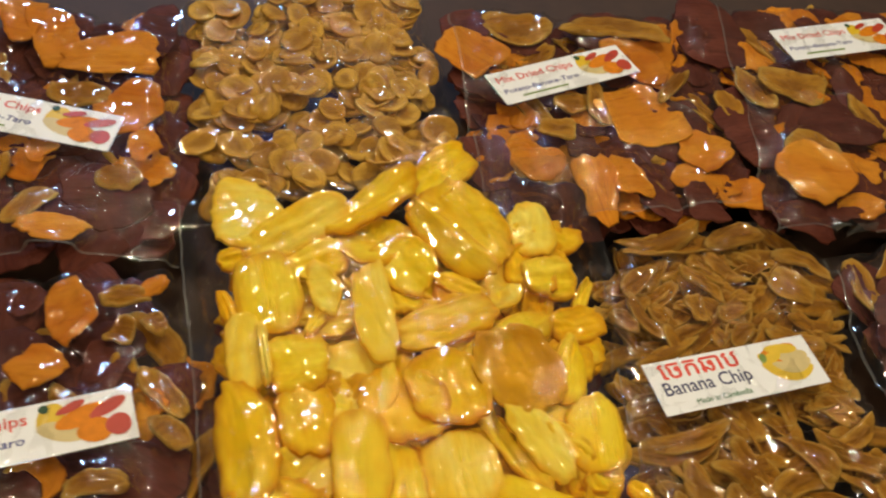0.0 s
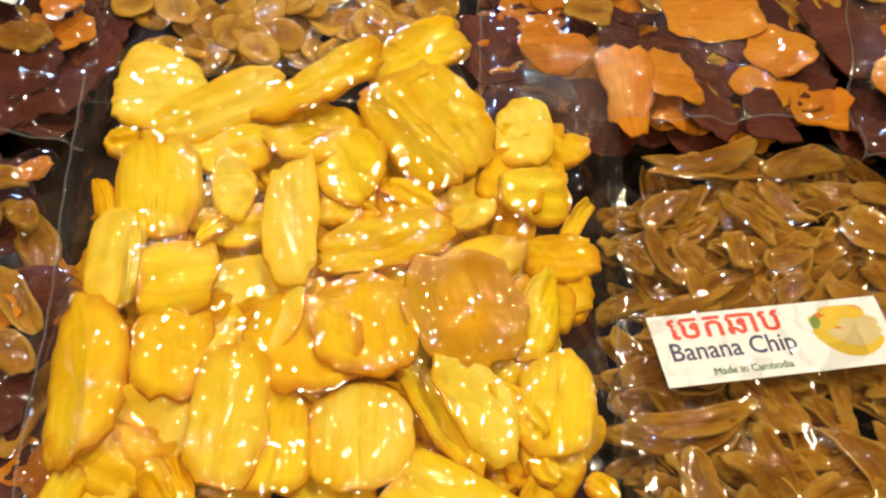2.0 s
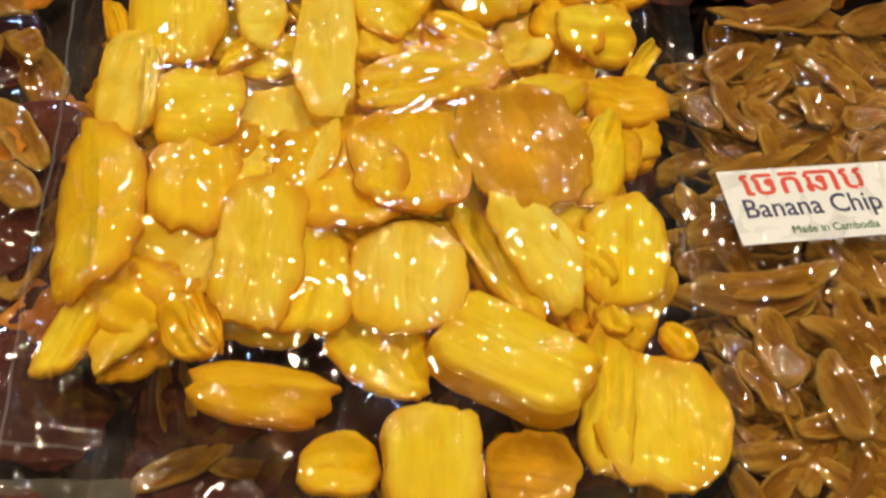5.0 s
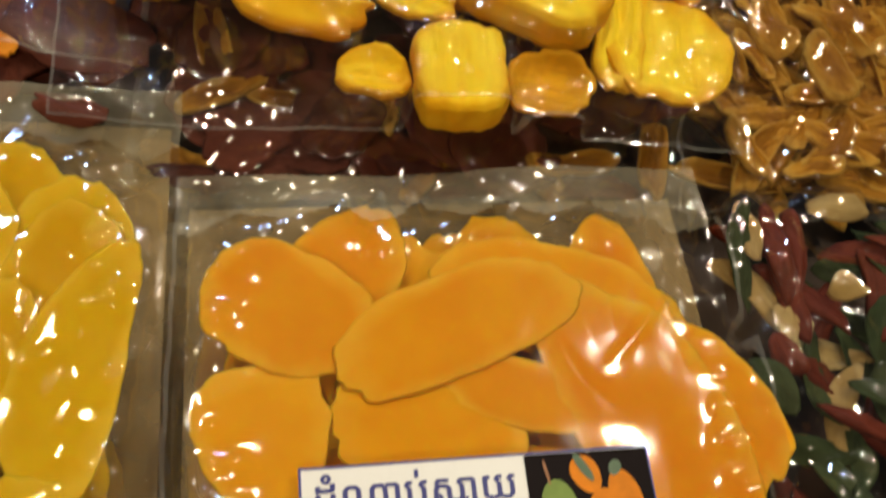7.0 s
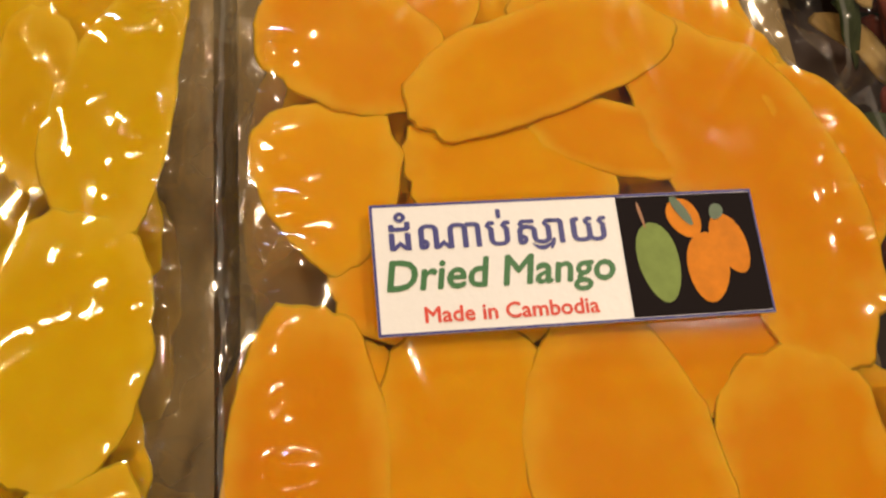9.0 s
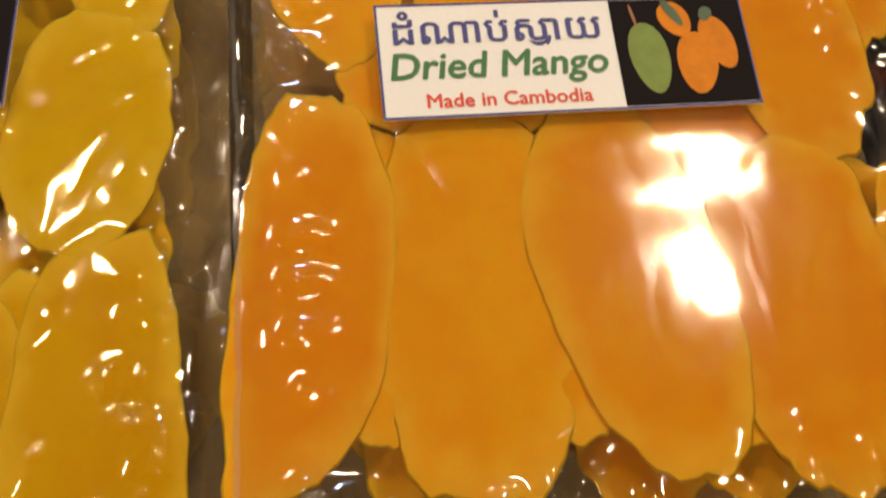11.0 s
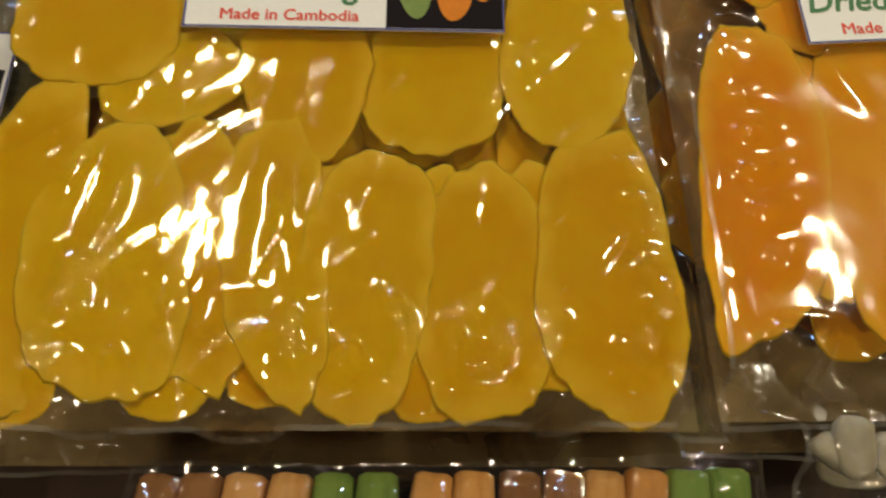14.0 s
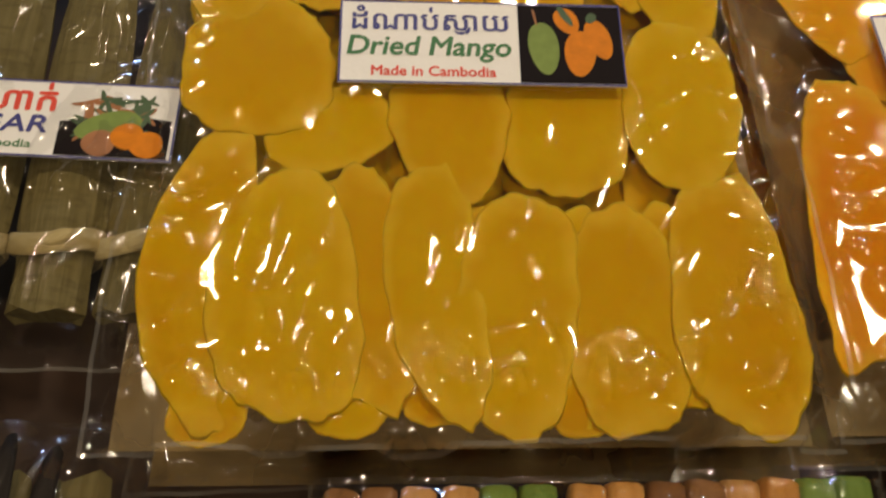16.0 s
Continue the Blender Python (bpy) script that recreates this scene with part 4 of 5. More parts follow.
chip(0.0450, 0.1825, 0.0372, 0.0352, -84, "ribbed", 0.85, 0.002)
chip(0.0710, 0.2015, 0.0564, 0.0219, -65, "petal", 0.55, 0)
chip(0.0865, 0.1975, 0.0458, 0.0240, -54, "petal", 0.85, 0.004)
chip(0.1130, 0.2035, 0.0371, 0.0278, -93, "ribbed", 0.55, -0.001)
chip(0.1005, 0.1980, 0.0262, 0.0127, -50, "strip", 0.6, 0.001)
chip(-0.0285, 0.1690, 0.0443, 0.0249, -115, "petal", 0.85, 0.001)
chip(-0.0485, 0.1510, 0.0250, 0.0122, -106, "strip", 0.45, -0.001)
chip(-0.0155, 0.1550, 0.0205, 0.0107, -43, "petal", 0.2, 0.003)
chip(-0.0115, 0.1605, 0.0202, 0.0078, -57, "petal", 0.25, 0.004)
chip(0.0080, 0.1415, 0.0420, 0.0180, 1, "fold", 0.3, 0.002)
chip(0.0390, 0.1590, 0.0328, 0.0244, -52, "petal", 0.6, 0)
chip(0.0780, 0.1590, 0.0431, 0.0275, -22, "block", 0.4, 0.002)
chip(0.0575, 0.1255, 0.0311, 0.0253, -84, "block", 0.33, -0.002)
chip(0.0320, 0.1235, 0.0222, 0.0171, 8, "oval", 0.6, -0.002)
chip(0.0850, 0.1290, 0.0261, 0.0212, -4, "cup", 0.02, -0.004)
chip(0.1065, 0.1520, 0.0421, 0.0148, -94, "strip", 0.65, 0)
chip(0.1225, 0.1465, 0.0450, 0.0348, -91, "cup", 0.4, -0.003)
chip(0.1295, 0.1730, 0.0120, 0.0114, -42, "petal", 0.1, 0)
chip(0.1080, 0.1795, 0.0125, 0.0104, -61, "petal", 0.6, 0)
chip(0.0505, 0.3745, 0.0554, 0.0226, 51, "strip", 0.6, -0.001)
for k in range(110):
    p = jack.spot(RNG.uniform(0.12, 0.86), RNG.uniform(0.22, 0.78))
    jack.add("jackfruit_chip", jack_piece(RNG.choice(["oval", "petal", "strip"]), RNG.uniform(0.025, 0.042), RNG.uniform(0.018, 0.030), RNG.uniform(0.0, 0.55), next_seed()), p.x, p.y, jack.base + RNG.uniform(0.004, 0.013), RNG.uniform(0, 180))
jack.film(FILM_CRISP, step=0.0009, seed=5, wrinkle=0.00015, flange=0.020, cling=7, pleats=0.0016, gathers=0.0030, folds=460, sharp=0.75, hem=110)


# ---- chip bags ----
def chip_bag(name, label, corners, base, group=""):
    return Bag(name, label, corners, base, group)


def put(bag, kind, x, y, length, width, turn, level):
    me = {"potato": potato_piece, "taro": taro_piece, "banana": banana_piece}[kind](length, width, next_seed())
    names = {"potato": "sweet_potato_chip", "taro": "taro_chip", "banana": "banana_slice"}
    bag.add(names[kind], me, x, y, bag.base + level, turn, RNG.uniform(-5, 5), RNG.uniform(-5, 5))


def fill_mix(bag, count, high, kinds="ptbt", grow=1.0):
    for k in range(count):
        p = bag.spot(RNG.uniform(0.05, 0.95), RNG.uniform(0.06, 0.94))
        kind = {"p": "potato", "t": "taro", "b": "banana"}[RNG.choice(kinds)]
        size = {"potato": (0.036, 0.030), "taro": (0.044, 0.038), "banana": (0.046, 0.017)}[kind]
        g = grow * RNG.uniform(0.8, 1.15)
        put(bag, kind, p.x, p.y, size[0] * g, size[1] * g, RNG.uniform(0, 180), RNG.uniform(0.004, high))


MIX_TEXT = "clear bag of orange, purple and brown chips"
mix_a = chip_bag("mixed_chip_bag", MIX_TEXT + " with a label", ((0.084, 0.347), (0.262, 0.392), (0.285, 0.600), (0.072, 0.560)), 0.797, "mixed chip bags")
mix_b = chip_bag("mixed_chip_bag", MIX_TEXT + " with a label", ((0.270, 0.362), (0.450, 0.400), (0.475, 0.640), (0.290, 0.600)), 0.797, "mixed chip bags")
mix_c = chip_bag("mixed_chip_bag", MIX_TEXT + ", label askew", ((-0.290, 0.312), (-0.094, 0.322), (-0.113, 0.530), (-0.315, 0.510)), 0.797, "mixed chip bags")
mix_d = chip_bag("mixed_chip_bag", MIX_TEXT + ", mostly dark", ((-0.250, 0.106), (-0.040, 0.126), (-0.094, 0.308), (-0.290, 0.290)), 0.797, "mixed chip bags")
mix_e = chip_bag("mixed_chip_bag", MIX_TEXT + " beside banana chips", ((0.306, 0.130), (0.480, 0.150), (0.470, 0.385), (0.304, 0.355)), 0.797, "mixed chip bags")
mix_f = chip_bag("mixed_chip_bag", MIX_TEXT + " under a jackfruit bag", ((-0.036, 0.086), (0.140, 0.110), (0.128, 0.330), (-0.070, 0.310)), 0.793, "mixed chip bags")
put(mix_a, "potato", 0.194, 0.464, 0.056, 0.056, 25, 0.0205)
put(mix_a, "potato", 0.235, 0.430, 0.048, 0.055, 21, 0.0213)
put(mix_a, "potato", 0.154, 0.384, 0.047, 0.027, -85, 0.0221)
put(mix_a, "potato", 0.117, 0.408, 0.032, 0.030, 22, 0.0205)
put(mix_a, "potato", 0.215, 0.517, 0.043, 0.037, 19, 0.0213)
put(mix_a, "banana", 0.229, 0.495, 0.048, 0.012, 50, 0.0221)
put(mix_a, "banana", 0.152, 0.468, 0.030, 0.022, 21, 0.0205)
put(mix_a, "banana", 0.167, 0.468, 0.037, 0.018, -85, 0.0213)
put(mix_a, "taro", 0.152, 0.434, 0.026, 0.037, 9, 0.0181)
put(mix_a, "taro", 0.184, 0.422, 0.039, 0.033, 1, 0.0165)
put(mix_a, "taro", 0.226, 0.462, 0.042, 0.046, 24, 0.0173)
put(mix_a, "potato", 0.175, 0.399, 0.025, 0.032, 14, 0.0221)
put(mix_a, "taro", 0.197, 0.386, 0.029, 0.037, -4, 0.0165)
put(mix_a, "taro", 0.226, 0.384, 0.028, 0.032, 4, 0.0173)
put(mix_a, "banana", 0.136, 0.441, 0.026, 0.024, -13, 0.0221)
put(mix_a, "potato", 0.083, 0.513, 0.044, 0.044, -36, 0.0205)
put(mix_a, "banana", 0.125, 0.545, 0.050, 0.041, 16, 0.0213)
put(mix_a, "banana", 0.198, 0.556, 0.079, 0.030, -7, 0.0221)
put(mix_a, "potato", 0.215, 0.524, 0.049, 0.049, 5, 0.0205)
put(mix_a, "taro", 0.085, 0.549, 0.036, 0.041, 9, 0.0173)
put(mix_b, "potato", 0.307, 0.412, 0.054, 0.051, -3, 0.0221)
put(mix_b, "banana", 0.321, 0.439, 0.043, 0.046, -30, 0.0205)
put(mix_b, "taro", 0.278, 0.452, 0.047, 0.052, 18, 0.0173)
put(mix_b, "banana", 0.327, 0.506, 0.060, 0.041, -3, 0.0221)
put(mix_b, "banana", 0.268, 0.482, 0.030, 0.023, -76, 0.0205)
put(mix_b, "taro", 0.295, 0.376, 0.043, 0.033, 3, 0.0173)
put(mix_b, "taro", 0.278, 0.575, 0.052, 0.087, 1, 0.0181)
put(mix_b, "banana", 0.295, 0.502, 0.050, 0.027, -76, 0.0205)
put(mix_b, "taro", 0.353, 0.480, 0.077, 0.055, 2, 0.0173)
put(mix_b, "taro", 0.377, 0.514, 0.028, 0.039, -38, 0.0181)
put(mix_c, "potato", -0.185, 0.497, 0.030, 0.051, 21, 0.0205)
put(mix_c, "potato", -0.154, 0.476, 0.057, 0.033, 8, 0.0213)
put(mix_c, "potato", -0.133, 0.431, 0.040, 0.045, -9, 0.0221)
put(mix_c, "potato", -0.121, 0.397, 0.021, 0.028, 0, 0.0205)
put(mix_c, "banana", -0.165, 0.437, 0.036, 0.023, -9, 0.0213)
put(mix_c, "potato", -0.160, 0.332, 0.039, 0.021, 4, 0.0221)
put(mix_c, "banana", -0.175, 0.349, 0.036, 0.017, 52, 0.0205)
put(mix_c, "taro", -0.139, 0.362, 0.047, 0.047, 11, 0.0173)
put(mix_c, "banana", -0.131, 0.371, 0.024, 0.026, 0, 0.0221)
put(mix_c, "potato", -0.178, 0.390, 0.021, 0.031, 19, 0.0205)
put(mix_c, "potato", -0.210, 0.505, 0.024, 0.040, -5, 0.0213)
put(mix_c, "taro", -0.127, 0.512, 0.029, 0.066, -2, 0.0181)
put(mix_c, "taro", -0.107, 0.348, 0.030, 0.029, -4, 0.0165)
put(mix_d, "potato", -0.144, 0.275, 0.027, 0.042, 17, 0.0213)
put(mix_d, "banana", -0.118, 0.288, 0.029, 0.014, 10, 0.0221)
put(mix_d, "banana", -0.117, 0.268, 0.014, 0.018, -12, 0.0205)
put(mix_d, "taro", -0.121, 0.249, 0.025, 0.032, -12, 0.0173)
put(mix_d, "potato", -0.153, 0.244, 0.028, 0.022, 2, 0.0221)
put(mix_d, "taro", -0.164, 0.288, 0.015, 0.020, -23, 0.0165)
put(mix_d, "banana", -0.092, 0.232, 0.038, 0.016, -51, 0.0213)
put(mix_d, "banana", -0.116, 0.185, 0.031, 0.014, 11, 0.0221)
put(mix_d, "potato", -0.105, 0.295, 0.019, 0.016, 35, 0.0205)
put(mix_d, "banana", -0.101, 0.272, 0.014, 0.016, 17, 0.0213)
put(mix_d, "banana", -0.085, 0.210, 0.013, 0.029, 42, 0.0221)
put(mix_d, "taro", -0.054, 0.131, 0.027, 0.023, -6, 0.0165)
put(mix_d, "taro", -0.057, 0.136, 0.046, 0.035, -11, 0.0173)
put(mix_d, "potato", -0.078, 0.124, 0.016, 0.010, -50, 0.0221)
put(mix_d, "taro", -0.056, 0.110, 0.024, 0.009, -5, 0.0165)
for bag, count in ((mix_a, 150), (mix_b, 150), (mix_c, 150), (mix_d, 150), (mix_e, 140)):
    fill_mix(bag, count + 30, 0.0155, "ptbtpt" if bag in (mix_a, mix_b) else "ttbttttp")
for k, (x, kind) in enumerate(((-0.015, "taro"), (0.008, "taro"), (0.026, "taro"), (0.050, "taro"), (0.066, "taro"), (0.086, "taro"), (0.108, "taro"))):
    put(mix_f, kind, x, 0.102 + 0.13 * x + 0.002 * (k % 2), 0.034, 0.011, 6 + 5 * (k % 3), 0.007 + 0.002 * (k % 2))
fill_mix(mix_f, 170, 0.013, "tttb", 0.75)
for bag, lab in ((mix_a, (0.147, 0.4915, 0.113, 0.031, 25)), (mix_b, (0.383, 0.565, 0.113, 0.036, 17)), (mix_c, (-0.192, 0.410, 0.113, 0.030, -10)), (mix_d, (-0.157, 0.203, 0.113, 0.028, 16))):
    x, y, w, d, turn = lab
    bag.press(x, y, w, d, bag.base + 0.0262, turn)
    bag.film(FILM, seed=next_seed(), wrinkle=0.0004, cling=2)
    mix_label(bag, x, y, bag.base + 0.0270, w, d, turn)
mix_e.film(FILM, seed=next_seed(), wrinkle=0.0004)
mix_f.film(FILM, seed=next_seed(), wrinkle=0.0004, step=0.0025)

banana = chip_bag("banana_chip_bag", "clear bag of brown dried banana slices with a white label", ((0.142, 0.116), (0.302, 0.134), (0.300, 0.385), (0.150, 0.350)), 0.786)
put(banana, "banana", 0.197, 0.356, 0.060, 0.017, 18, 0.0195)
put(banana, "banana", 0.176, 0.218, 0.057, 0.015, 15, 0.0195)
put(banana, "banana", 0.211, 0.326, 0.032, 0.013, -36, 0.0195)
put(banana, "banana", 0.204, 0.305, 0.020, 0.014, -70, 0.0195)
put(banana, "banana", 0.167, 0.297, 0.036, 0.011, -66, 0.0195)
put(banana, "banana", 0.170, 0.325, 0.030, 0.016, 40, 0.0195)
put(banana, "banana", 0.185, 0.281, 0.025, 0.016, -63, 0.0195)
put(banana, "banana", 0.226, 0.305, 0.022, 0.015, 10, 0.0195)
put(banana, "banana", 0.227, 0.289, 0.019, 0.015, 35, 0.0195)
put(banana, "banana", 0.155, 0.294, 0.021, 0.012, -41, 0.0195)
put(banana, "banana", 0.216, 0.308, 0.040, 0.017, -20, 0.0195)
put(banana, "banana", 0.259, 0.283, 0.037, 0.021, -22, 0.0195)
put(banana, "banana", 0.273, 0.326, 0.032, 0.027, -30, 0.0195)
put(banana, "banana", 0.201, 0.356, 0.070, 0.019, 14, 0.0195)
put(banana, "banana", 0.243, 0.366, 0.046, 0.018, 18, 0.0195)
put(banana, "banana", 0.245, 0.213, 0.043, 0.018, -50, 0.0195)
put(banana, "banana", 0.175, 0.199, 0.024, 0.018, -38, 0.0195)
put(banana, "banana", 0.168, 0.209, 0.062, 0.015, 14, 0.0195)
put(banana, "banana", 0.193, 0.167, 0.024, 0.011, 22, 0.0195)
put(banana, "banana", 0.170, 0.179, 0.026, 0.014, -67, 0.0195)
put(banana, "banana", 0.162, 0.137, 0.028, 0.011, -49, 0.0195)
put(banana, "banana", 0.188, 0.134, 0.028, 0.010, 21, 0.0195)
put(banana, "banana", 0.176, 0.191, 0.028, 0.016, -64, 0.0195)
put(banana, "banana", 0.196, 0.175, 0.036, 0.019, -71, 0.0195)
put(banana, "banana", 0.158, 0.174, 0.019, 0.011, -54, 0.0195)
for k in range(290):
    p = banana.spot(RNG.uniform(0.07, 0.93), RNG.uniform(0.05, 0.95))
    put(banana, "banana", p.x, p.y, RNG.uniform(0.03, 0.052), RNG.uniform(0.011, 0.017), RNG.uniform(-75, 60), RNG.uniform(0.003, 0.016))
banana.press(0.2118, 0.2565, 0.1065, 0.0325, banana.base + 0.0265, 13.6)
banana.film(FILM, seed=21, wrinkle=0.0004, cling=2)
banana_label(banana, 0.2118, 0.2565, banana.base + 0.0273, 0.1065, 0.0325, 13.6)

coins = chip_bag("banana_coin_bag", "clear crinkled bag of small round brown banana chips", ((-0.100, 0.350), (0.078, 0.385), (0.056, 0.590), (-0.117, 0.557)), 0.797)
for k in range(299):
    p = coins.spot(RNG.uniform(0.06, 0.94), RNG.uniform(0.05, 0.95))
    coins.add("banana_coin", coin_piece(RNG.uniform(0.017, 0.026), next_seed()), p.x, p.y, coins.base + RNG.uniform(0.003, 0.019), RNG.uniform(0, 180), RNG.uniform(-22, 22), RNG.uniform(-22, 22))
coins.film(FILM_SPARK, seed=22, wrinkle=0.0016, cling=1, step=0.0012, folds=520, sharp=0.9)

# ---- dried herb bag ----
herbs = chip_bag("herb_bag", "clear bag of dark dried leaves, red chillies and pale roots", ((0.190, -0.125), (0.340, -0.105), (0.305, 0.132), (0.141, 0.112)), 0.797)


def herb(kind, x, y, length, width, turn, level=None):
    length, width = min(length, 0.036), min(width, 0.010)
    me = slab({"leaf": "leaf_strip", "chilli": "chilli", "root": "root_slice"}[kind], length, width, {"leaf": 0.0012, "chilli": 0.004, "root": 0.002}[kind],
              {"leaf": HERB_LEAF, "chilli": HERB_RED, "root": HERB_PALE}[kind], next_seed(), 1.8, bend=RNG.uniform(-0.3, 0.3), wave=0.0012, corners=6, jag=0.12, crumple=0.002, ragged=0.10, twist=RNG.uniform(-0.003, 0.003), turns=20, rings=4)
    herbs.add(me.name.split(".")[0], me, x, y, herbs.base + (RNG.uniform(0.004, 0.018) if level is None else level), turn, RNG.uniform(-8, 8), RNG.uniform(-8, 8))


herb("leaf", 0.150, 0.089, 0.038, 0.008, -87, 0.0195)
herb("chilli", 0.167, 0.079, 0.068, 0.013, -75, 0.0195)
herb("root", 0.185, 0.111, 0.025, 0.010, 12, 0.0195)
herb("root", 0.186, 0.084, 0.015, 0.018, 16, 0.0195)
herb("root", 0.164, 0.067, 0.016, 0.008, -75, 0.0195)
herb("leaf", 0.158, 0.049, 0.021, 0.011, -45, 0.0195)
herb("root", 0.154, 0.098, 0.023, 0.009, -85, 0.0195)
herb("chilli", 0.163, 0.093, 0.041, 0.009, -84, 0.0195)
herb("root", 0.168, 0.070, 0.014, 0.007, -78, 0.0195)
herb("chilli", 0.163, 0.058, 0.016, 0.011, -38, 0.0195)
for k in range(230):
    p = herbs.spot(RNG.uniform(0.05, 0.95), RNG.uniform(0.05, 0.95))
    kind = RNG.choice(["leaf", "leaf", "chilli", "root", "leaf", "chilli"])
    herb(kind, p.x, p.y, RNG.uniform(0.02, 0.05), {"leaf": 0.012, "chilli": 0.009, "root": 0.010}[kind] * RNG.uniform(0.7, 1.3), RNG.uniform(-120, 10))
herbs.film(FILM, seed=31, wrinkle=0.0004)


# ---- palm sugar bags ----
def leaf_roll(bag, x, y, length, radius, turn, seed):
    """A roll of sugar wrapped in folded palm leaf: a flat-sided, gently tapered body of overlapping strips, and a tie."""
    rng = random.Random(seed)
    verts, faces = [], []
    n, m = 12, 9
    for j in range(m):
        v = j / (m - 1)
        y0 = (v - 0.5) * length
        r = radius * (1 - 0.16 * abs(2 * v - 1) ** 3) * (0.86 if abs(v - 0.18) < 0.06 else 1)
        for i in range(n):
            th = 6.283185 * i / n
            fold = 1 + (0.05 if i % 3 == 0 else -0.02)
            verts.append((r * fold * math.cos(th + 0.25 * v), y0 + 0.002 * math.sin(3 * th), 0.62 * r * fold * math.sin(th + 0.25 * v)))
    for j in range(m - 1):
        for i in range(n):
            k = (i + 1) % n
            faces.append((j * n + i, j * n + k, (j + 1) * n + k, (j + 1) * n + i))
    faces.append(tuple(range(n))[::-1])
    faces.append(tuple((m - 1) * n + i for i in range(n)))
    roll = bag.add("leaf_roll", mesh_of("leaf_roll", verts, faces, PALM_LEAF, False), x, y, bag.base + 0.62 * radius + 0.004, turn)
    tv, tf = [], []
    for j, (yy, rr) in enumerate(((-0.0035, 1.0), (-0.003, 1.09), (0.003, 1.09), (0.0035, 1.0))):
        for i in range(20):
            th = 6.283185 * i / 20
            tv.append((radius * rr * math.cos(th), yy + 0.0018 * math.sin(th * 2 + seed), 0.64 * radius * rr * math.sin(th)))
    for j in range(3):
        for i in range(20):
            k = (i + 1) % 20
            tf.append((j * 20 + i, j * 20 + k, (j + 1) * 20 + k, (j + 1) * 20 + i))
    part("tie", mesh_of("tie", tv, tf, PALM_TIE), roll, pose(0, -0.32 * length, 0), "pale leaf tie")
    knot = slab("knot", 0.010, 0.005, 0.003, PALM_TIE, seed, 2.0, turns=14, rings=3)
    part("knot", knot, roll, pose(radius * 0.2, -0.32 * length, 0.64 * radius, 0, 0, 25))


palm = chip_bag("palm_sugar_bag", "clear bag of palm sugar rolls wrapped in palm leaf", ((-0.380, -0.142), (-0.177, -0.122), (-0.190, 0.075), (-0.390, 0.055)), 0.797, "palm sugar bags")
for k, (x, r, t) in enumerate(((-0.184, 0.0115, 3), (-0.2085, 0.0128, 5), (-0.2355, 0.0128, 4), (-0.262, 0.013, 5), (-0.290, 0.013, 6), (-0.318, 0.013, 5), (-0.345, 0.013, 5))):
    leaf_roll(palm, x - 0.004, -0.052 - 0.1 * (-0.188 - x), 0.112, r, t, k)
    leaf_roll(palm, x - 0.010, 0.050 - 0.1 * (-0.188 - x), 0.060, r, t, k + 20)
palm.press(-0.2290, -0.0545, 0.098, 0.026, palm.base + 0.0235, 3.5)
palm.film(FILM_SMOOTH, seed=41, wrinkle=0.0006, cling=4)
palm_label(palm, -0.2290, -0.0545, palm.base + 0.0243, 0.098, 0.026, 3.5)
palm_low = chip_bag("palm_sugar_bag", "clear bag of palm sugar rolls with dark strips", ((-0.370, -0.330), (-0.165, -0.310), (-0.172, -0.134), (-0.372, -0.155)), 0.793, "palm sugar bags")
for k, x in enumerate((-0.186, -0.206, -0.228, -0.252, -0.278, -0.304, -0.33)):
    leaf_roll(palm_low, x, -0.205 - 0.1 * (-0.186 - x), 0.105, 0.0105, 3 + k % 3, k + 50)
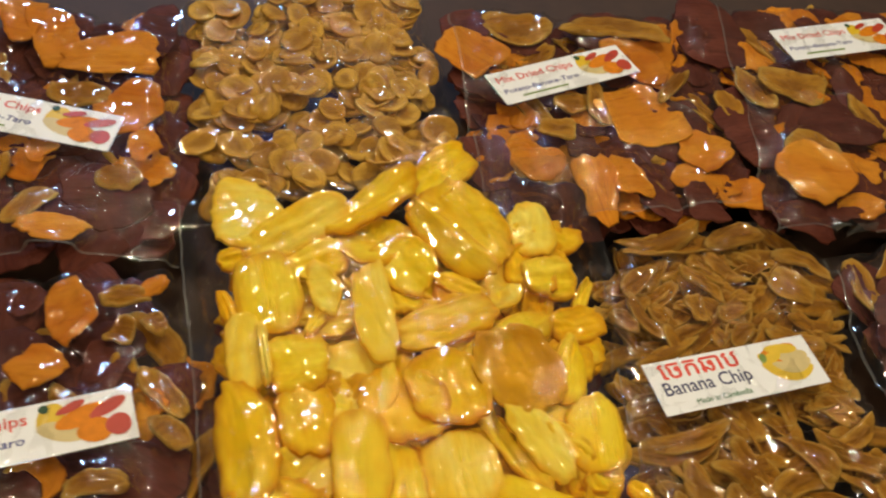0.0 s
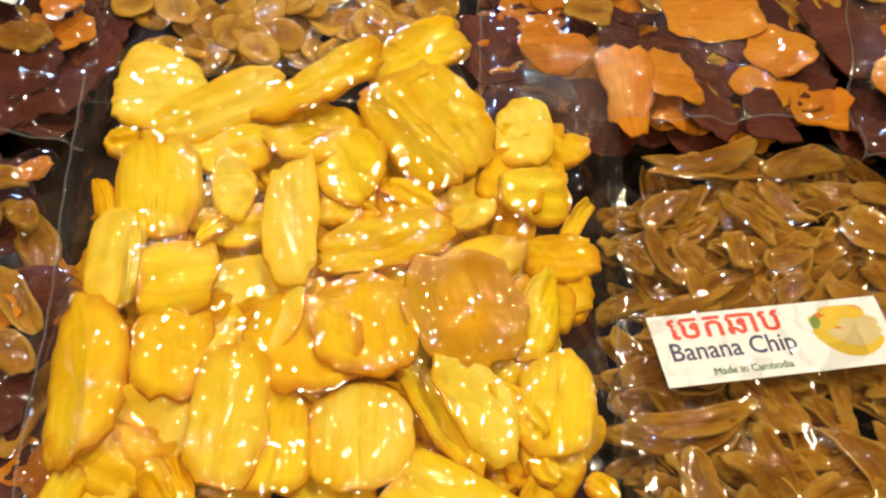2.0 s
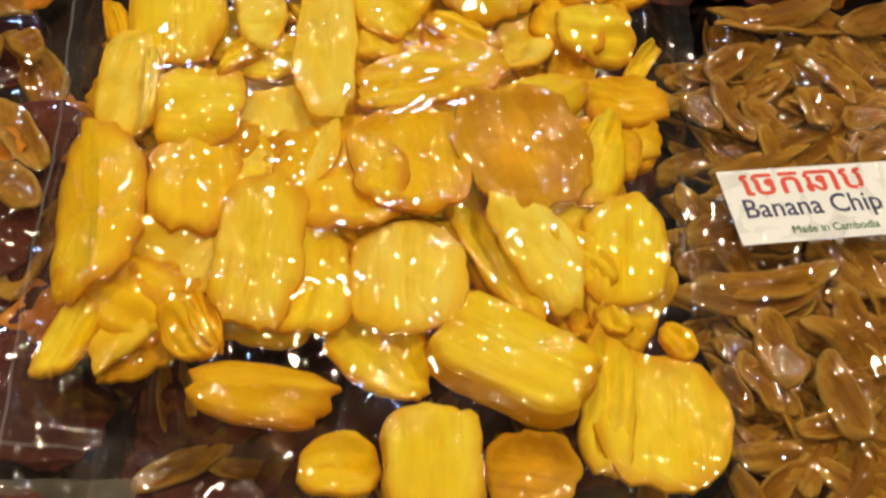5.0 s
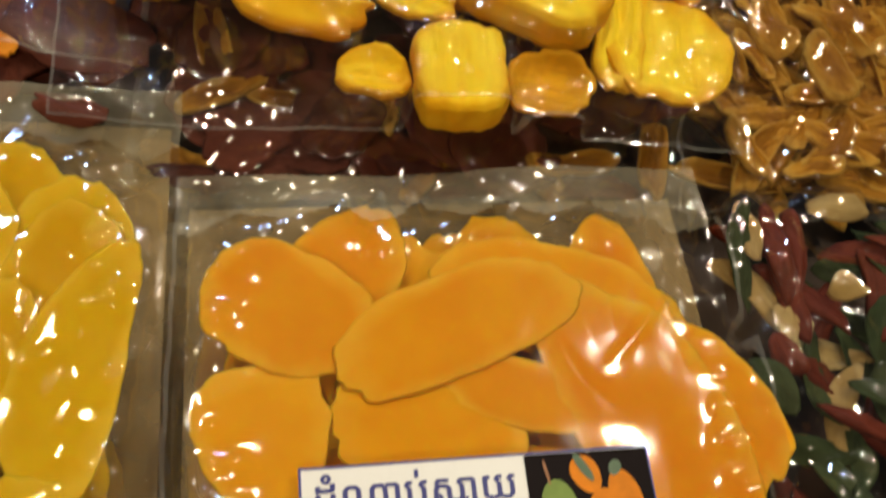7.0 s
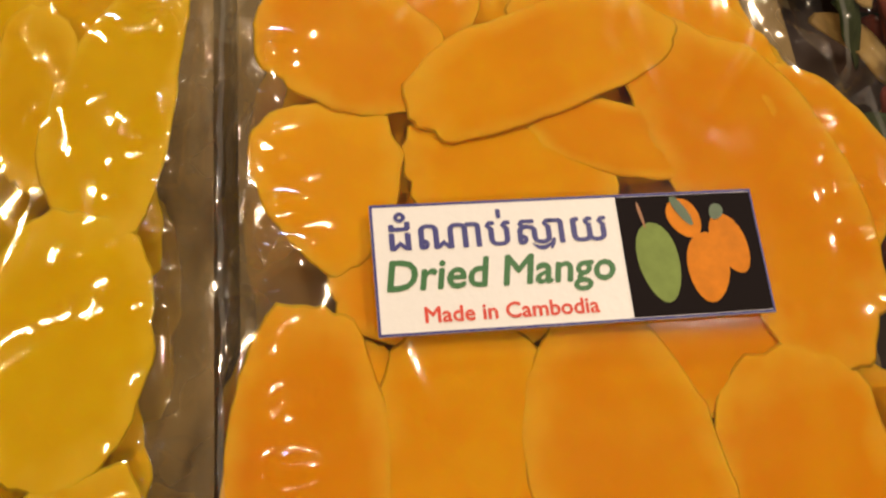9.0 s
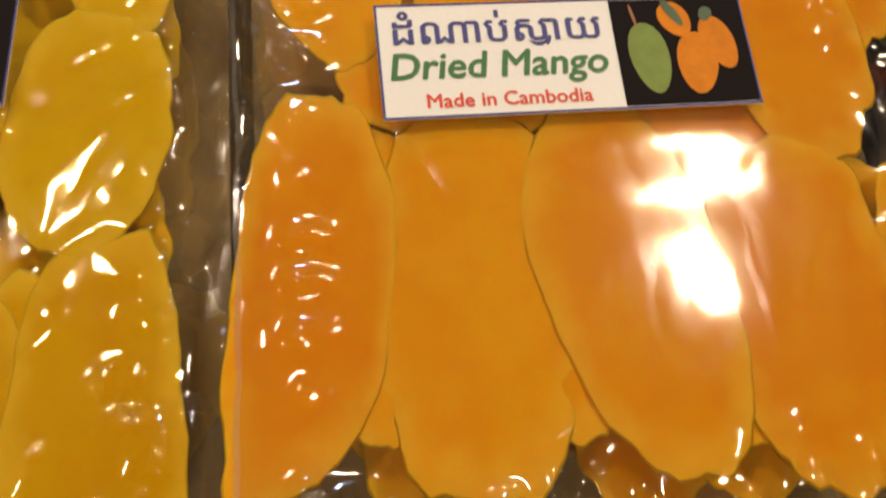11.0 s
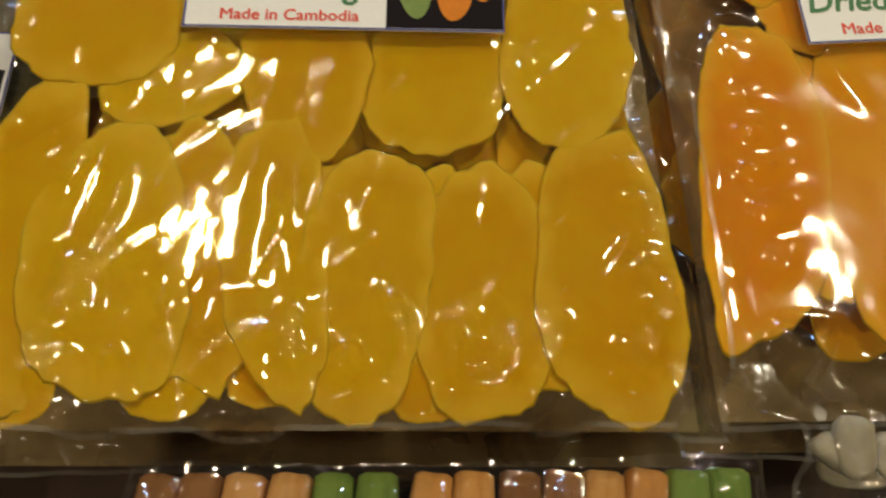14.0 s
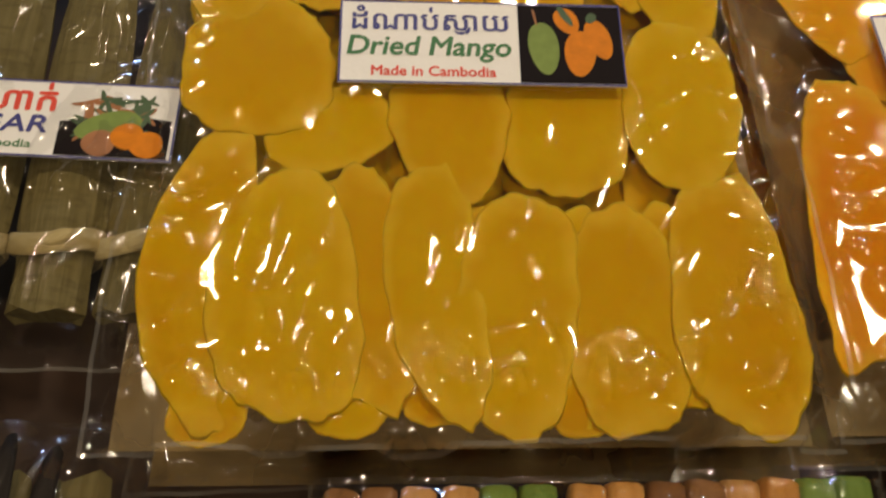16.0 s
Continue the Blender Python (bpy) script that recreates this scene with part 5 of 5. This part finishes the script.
for k, x in enumerate((-0.196, -0.204, -0.217, -0.240, -0.265)):
    palm_low.add("dark_strip", slab("dark_strip", 0.09, 0.007, 0.002, BLACK_LEAF, next_seed(), 3, bend=0.05, wave=0.001, turns=20, rings=3), x, -0.19, palm_low.base + 0.0215, 84 + 4 * (k % 3))
palm_low.film(FILM_SMOOTH, seed=42, wrinkle=0.0006, cling=4)

# ---- sweets and sugar in front ----
sweets = chip_bag("sweets_bag", "clear bag with a row of orange, green and brown sweets", ((-0.118, -0.245), (0.030, -0.228), (0.0235, -0.131), (-0.128, -0.150)), 0.803)
for k, (x, tone) in enumerate(((-0.118, "brown"), (-0.108, "brown"), (-0.0985, "orange"), (-0.0885, "orange"), (-0.0775, "green"), (-0.0675, "green"), (-0.0555, "orange"), (-0.0455, "orange"), (-0.0345, "brown"), (-0.0255, "brown"), (-0.0155, "orange"), (-0.006, "orange"), (0.0045, "green"), (0.0135, "green"))):
    for row in range(3):
        y = -0.155 - 0.027 * row + 0.122 * (x + 0.05)
        me = slab("sweet", 0.0262, 0.0100, 0.013, CANDY[tone], next_seed(), 9.0, ragged=0.02, arch=0.0006, edge=20, turns=24, rings=4)
        sweets.add("sweet", me, x, y, sweets.base + 0.010 + 0.001 * (k % 2), 90 + RNG.uniform(-4, 4))
sweets.film(FILM, seed=51, wrinkle=0.0004, flange=0.006, pleats=0.0008)
sugar = chip_bag("rock_sugar_bag", "clear bag of white sugar crystals", ((0.034, -0.245), (0.200, -0.225), (0.192, -0.104), (0.031, -0.121)), 0.803)
for k in range(340):
    p = sugar.spot(RNG.uniform(0.05, 0.95), RNG.uniform(0.05, 0.95))
    me = slab("sugar_crystal", RNG.uniform(0.009, 0.016), RNG.uniform(0.006, 0.009), 0.005, CANDY["white"], next_seed(), 3.5, ragged=0.08, corners=6, jag=0.25, crumple=0.002, turns=16, rings=4, edge=12)
    sugar.add("sugar_crystal", me, p.x, p.y, sugar.base + RNG.uniform(0.006, 0.016), RNG.uniform(0, 180), RNG.uniform(-25, 25), RNG.uniform(-25, 25))
sugar.film(FILM_SPARK, seed=52, wrinkle=0.0012)
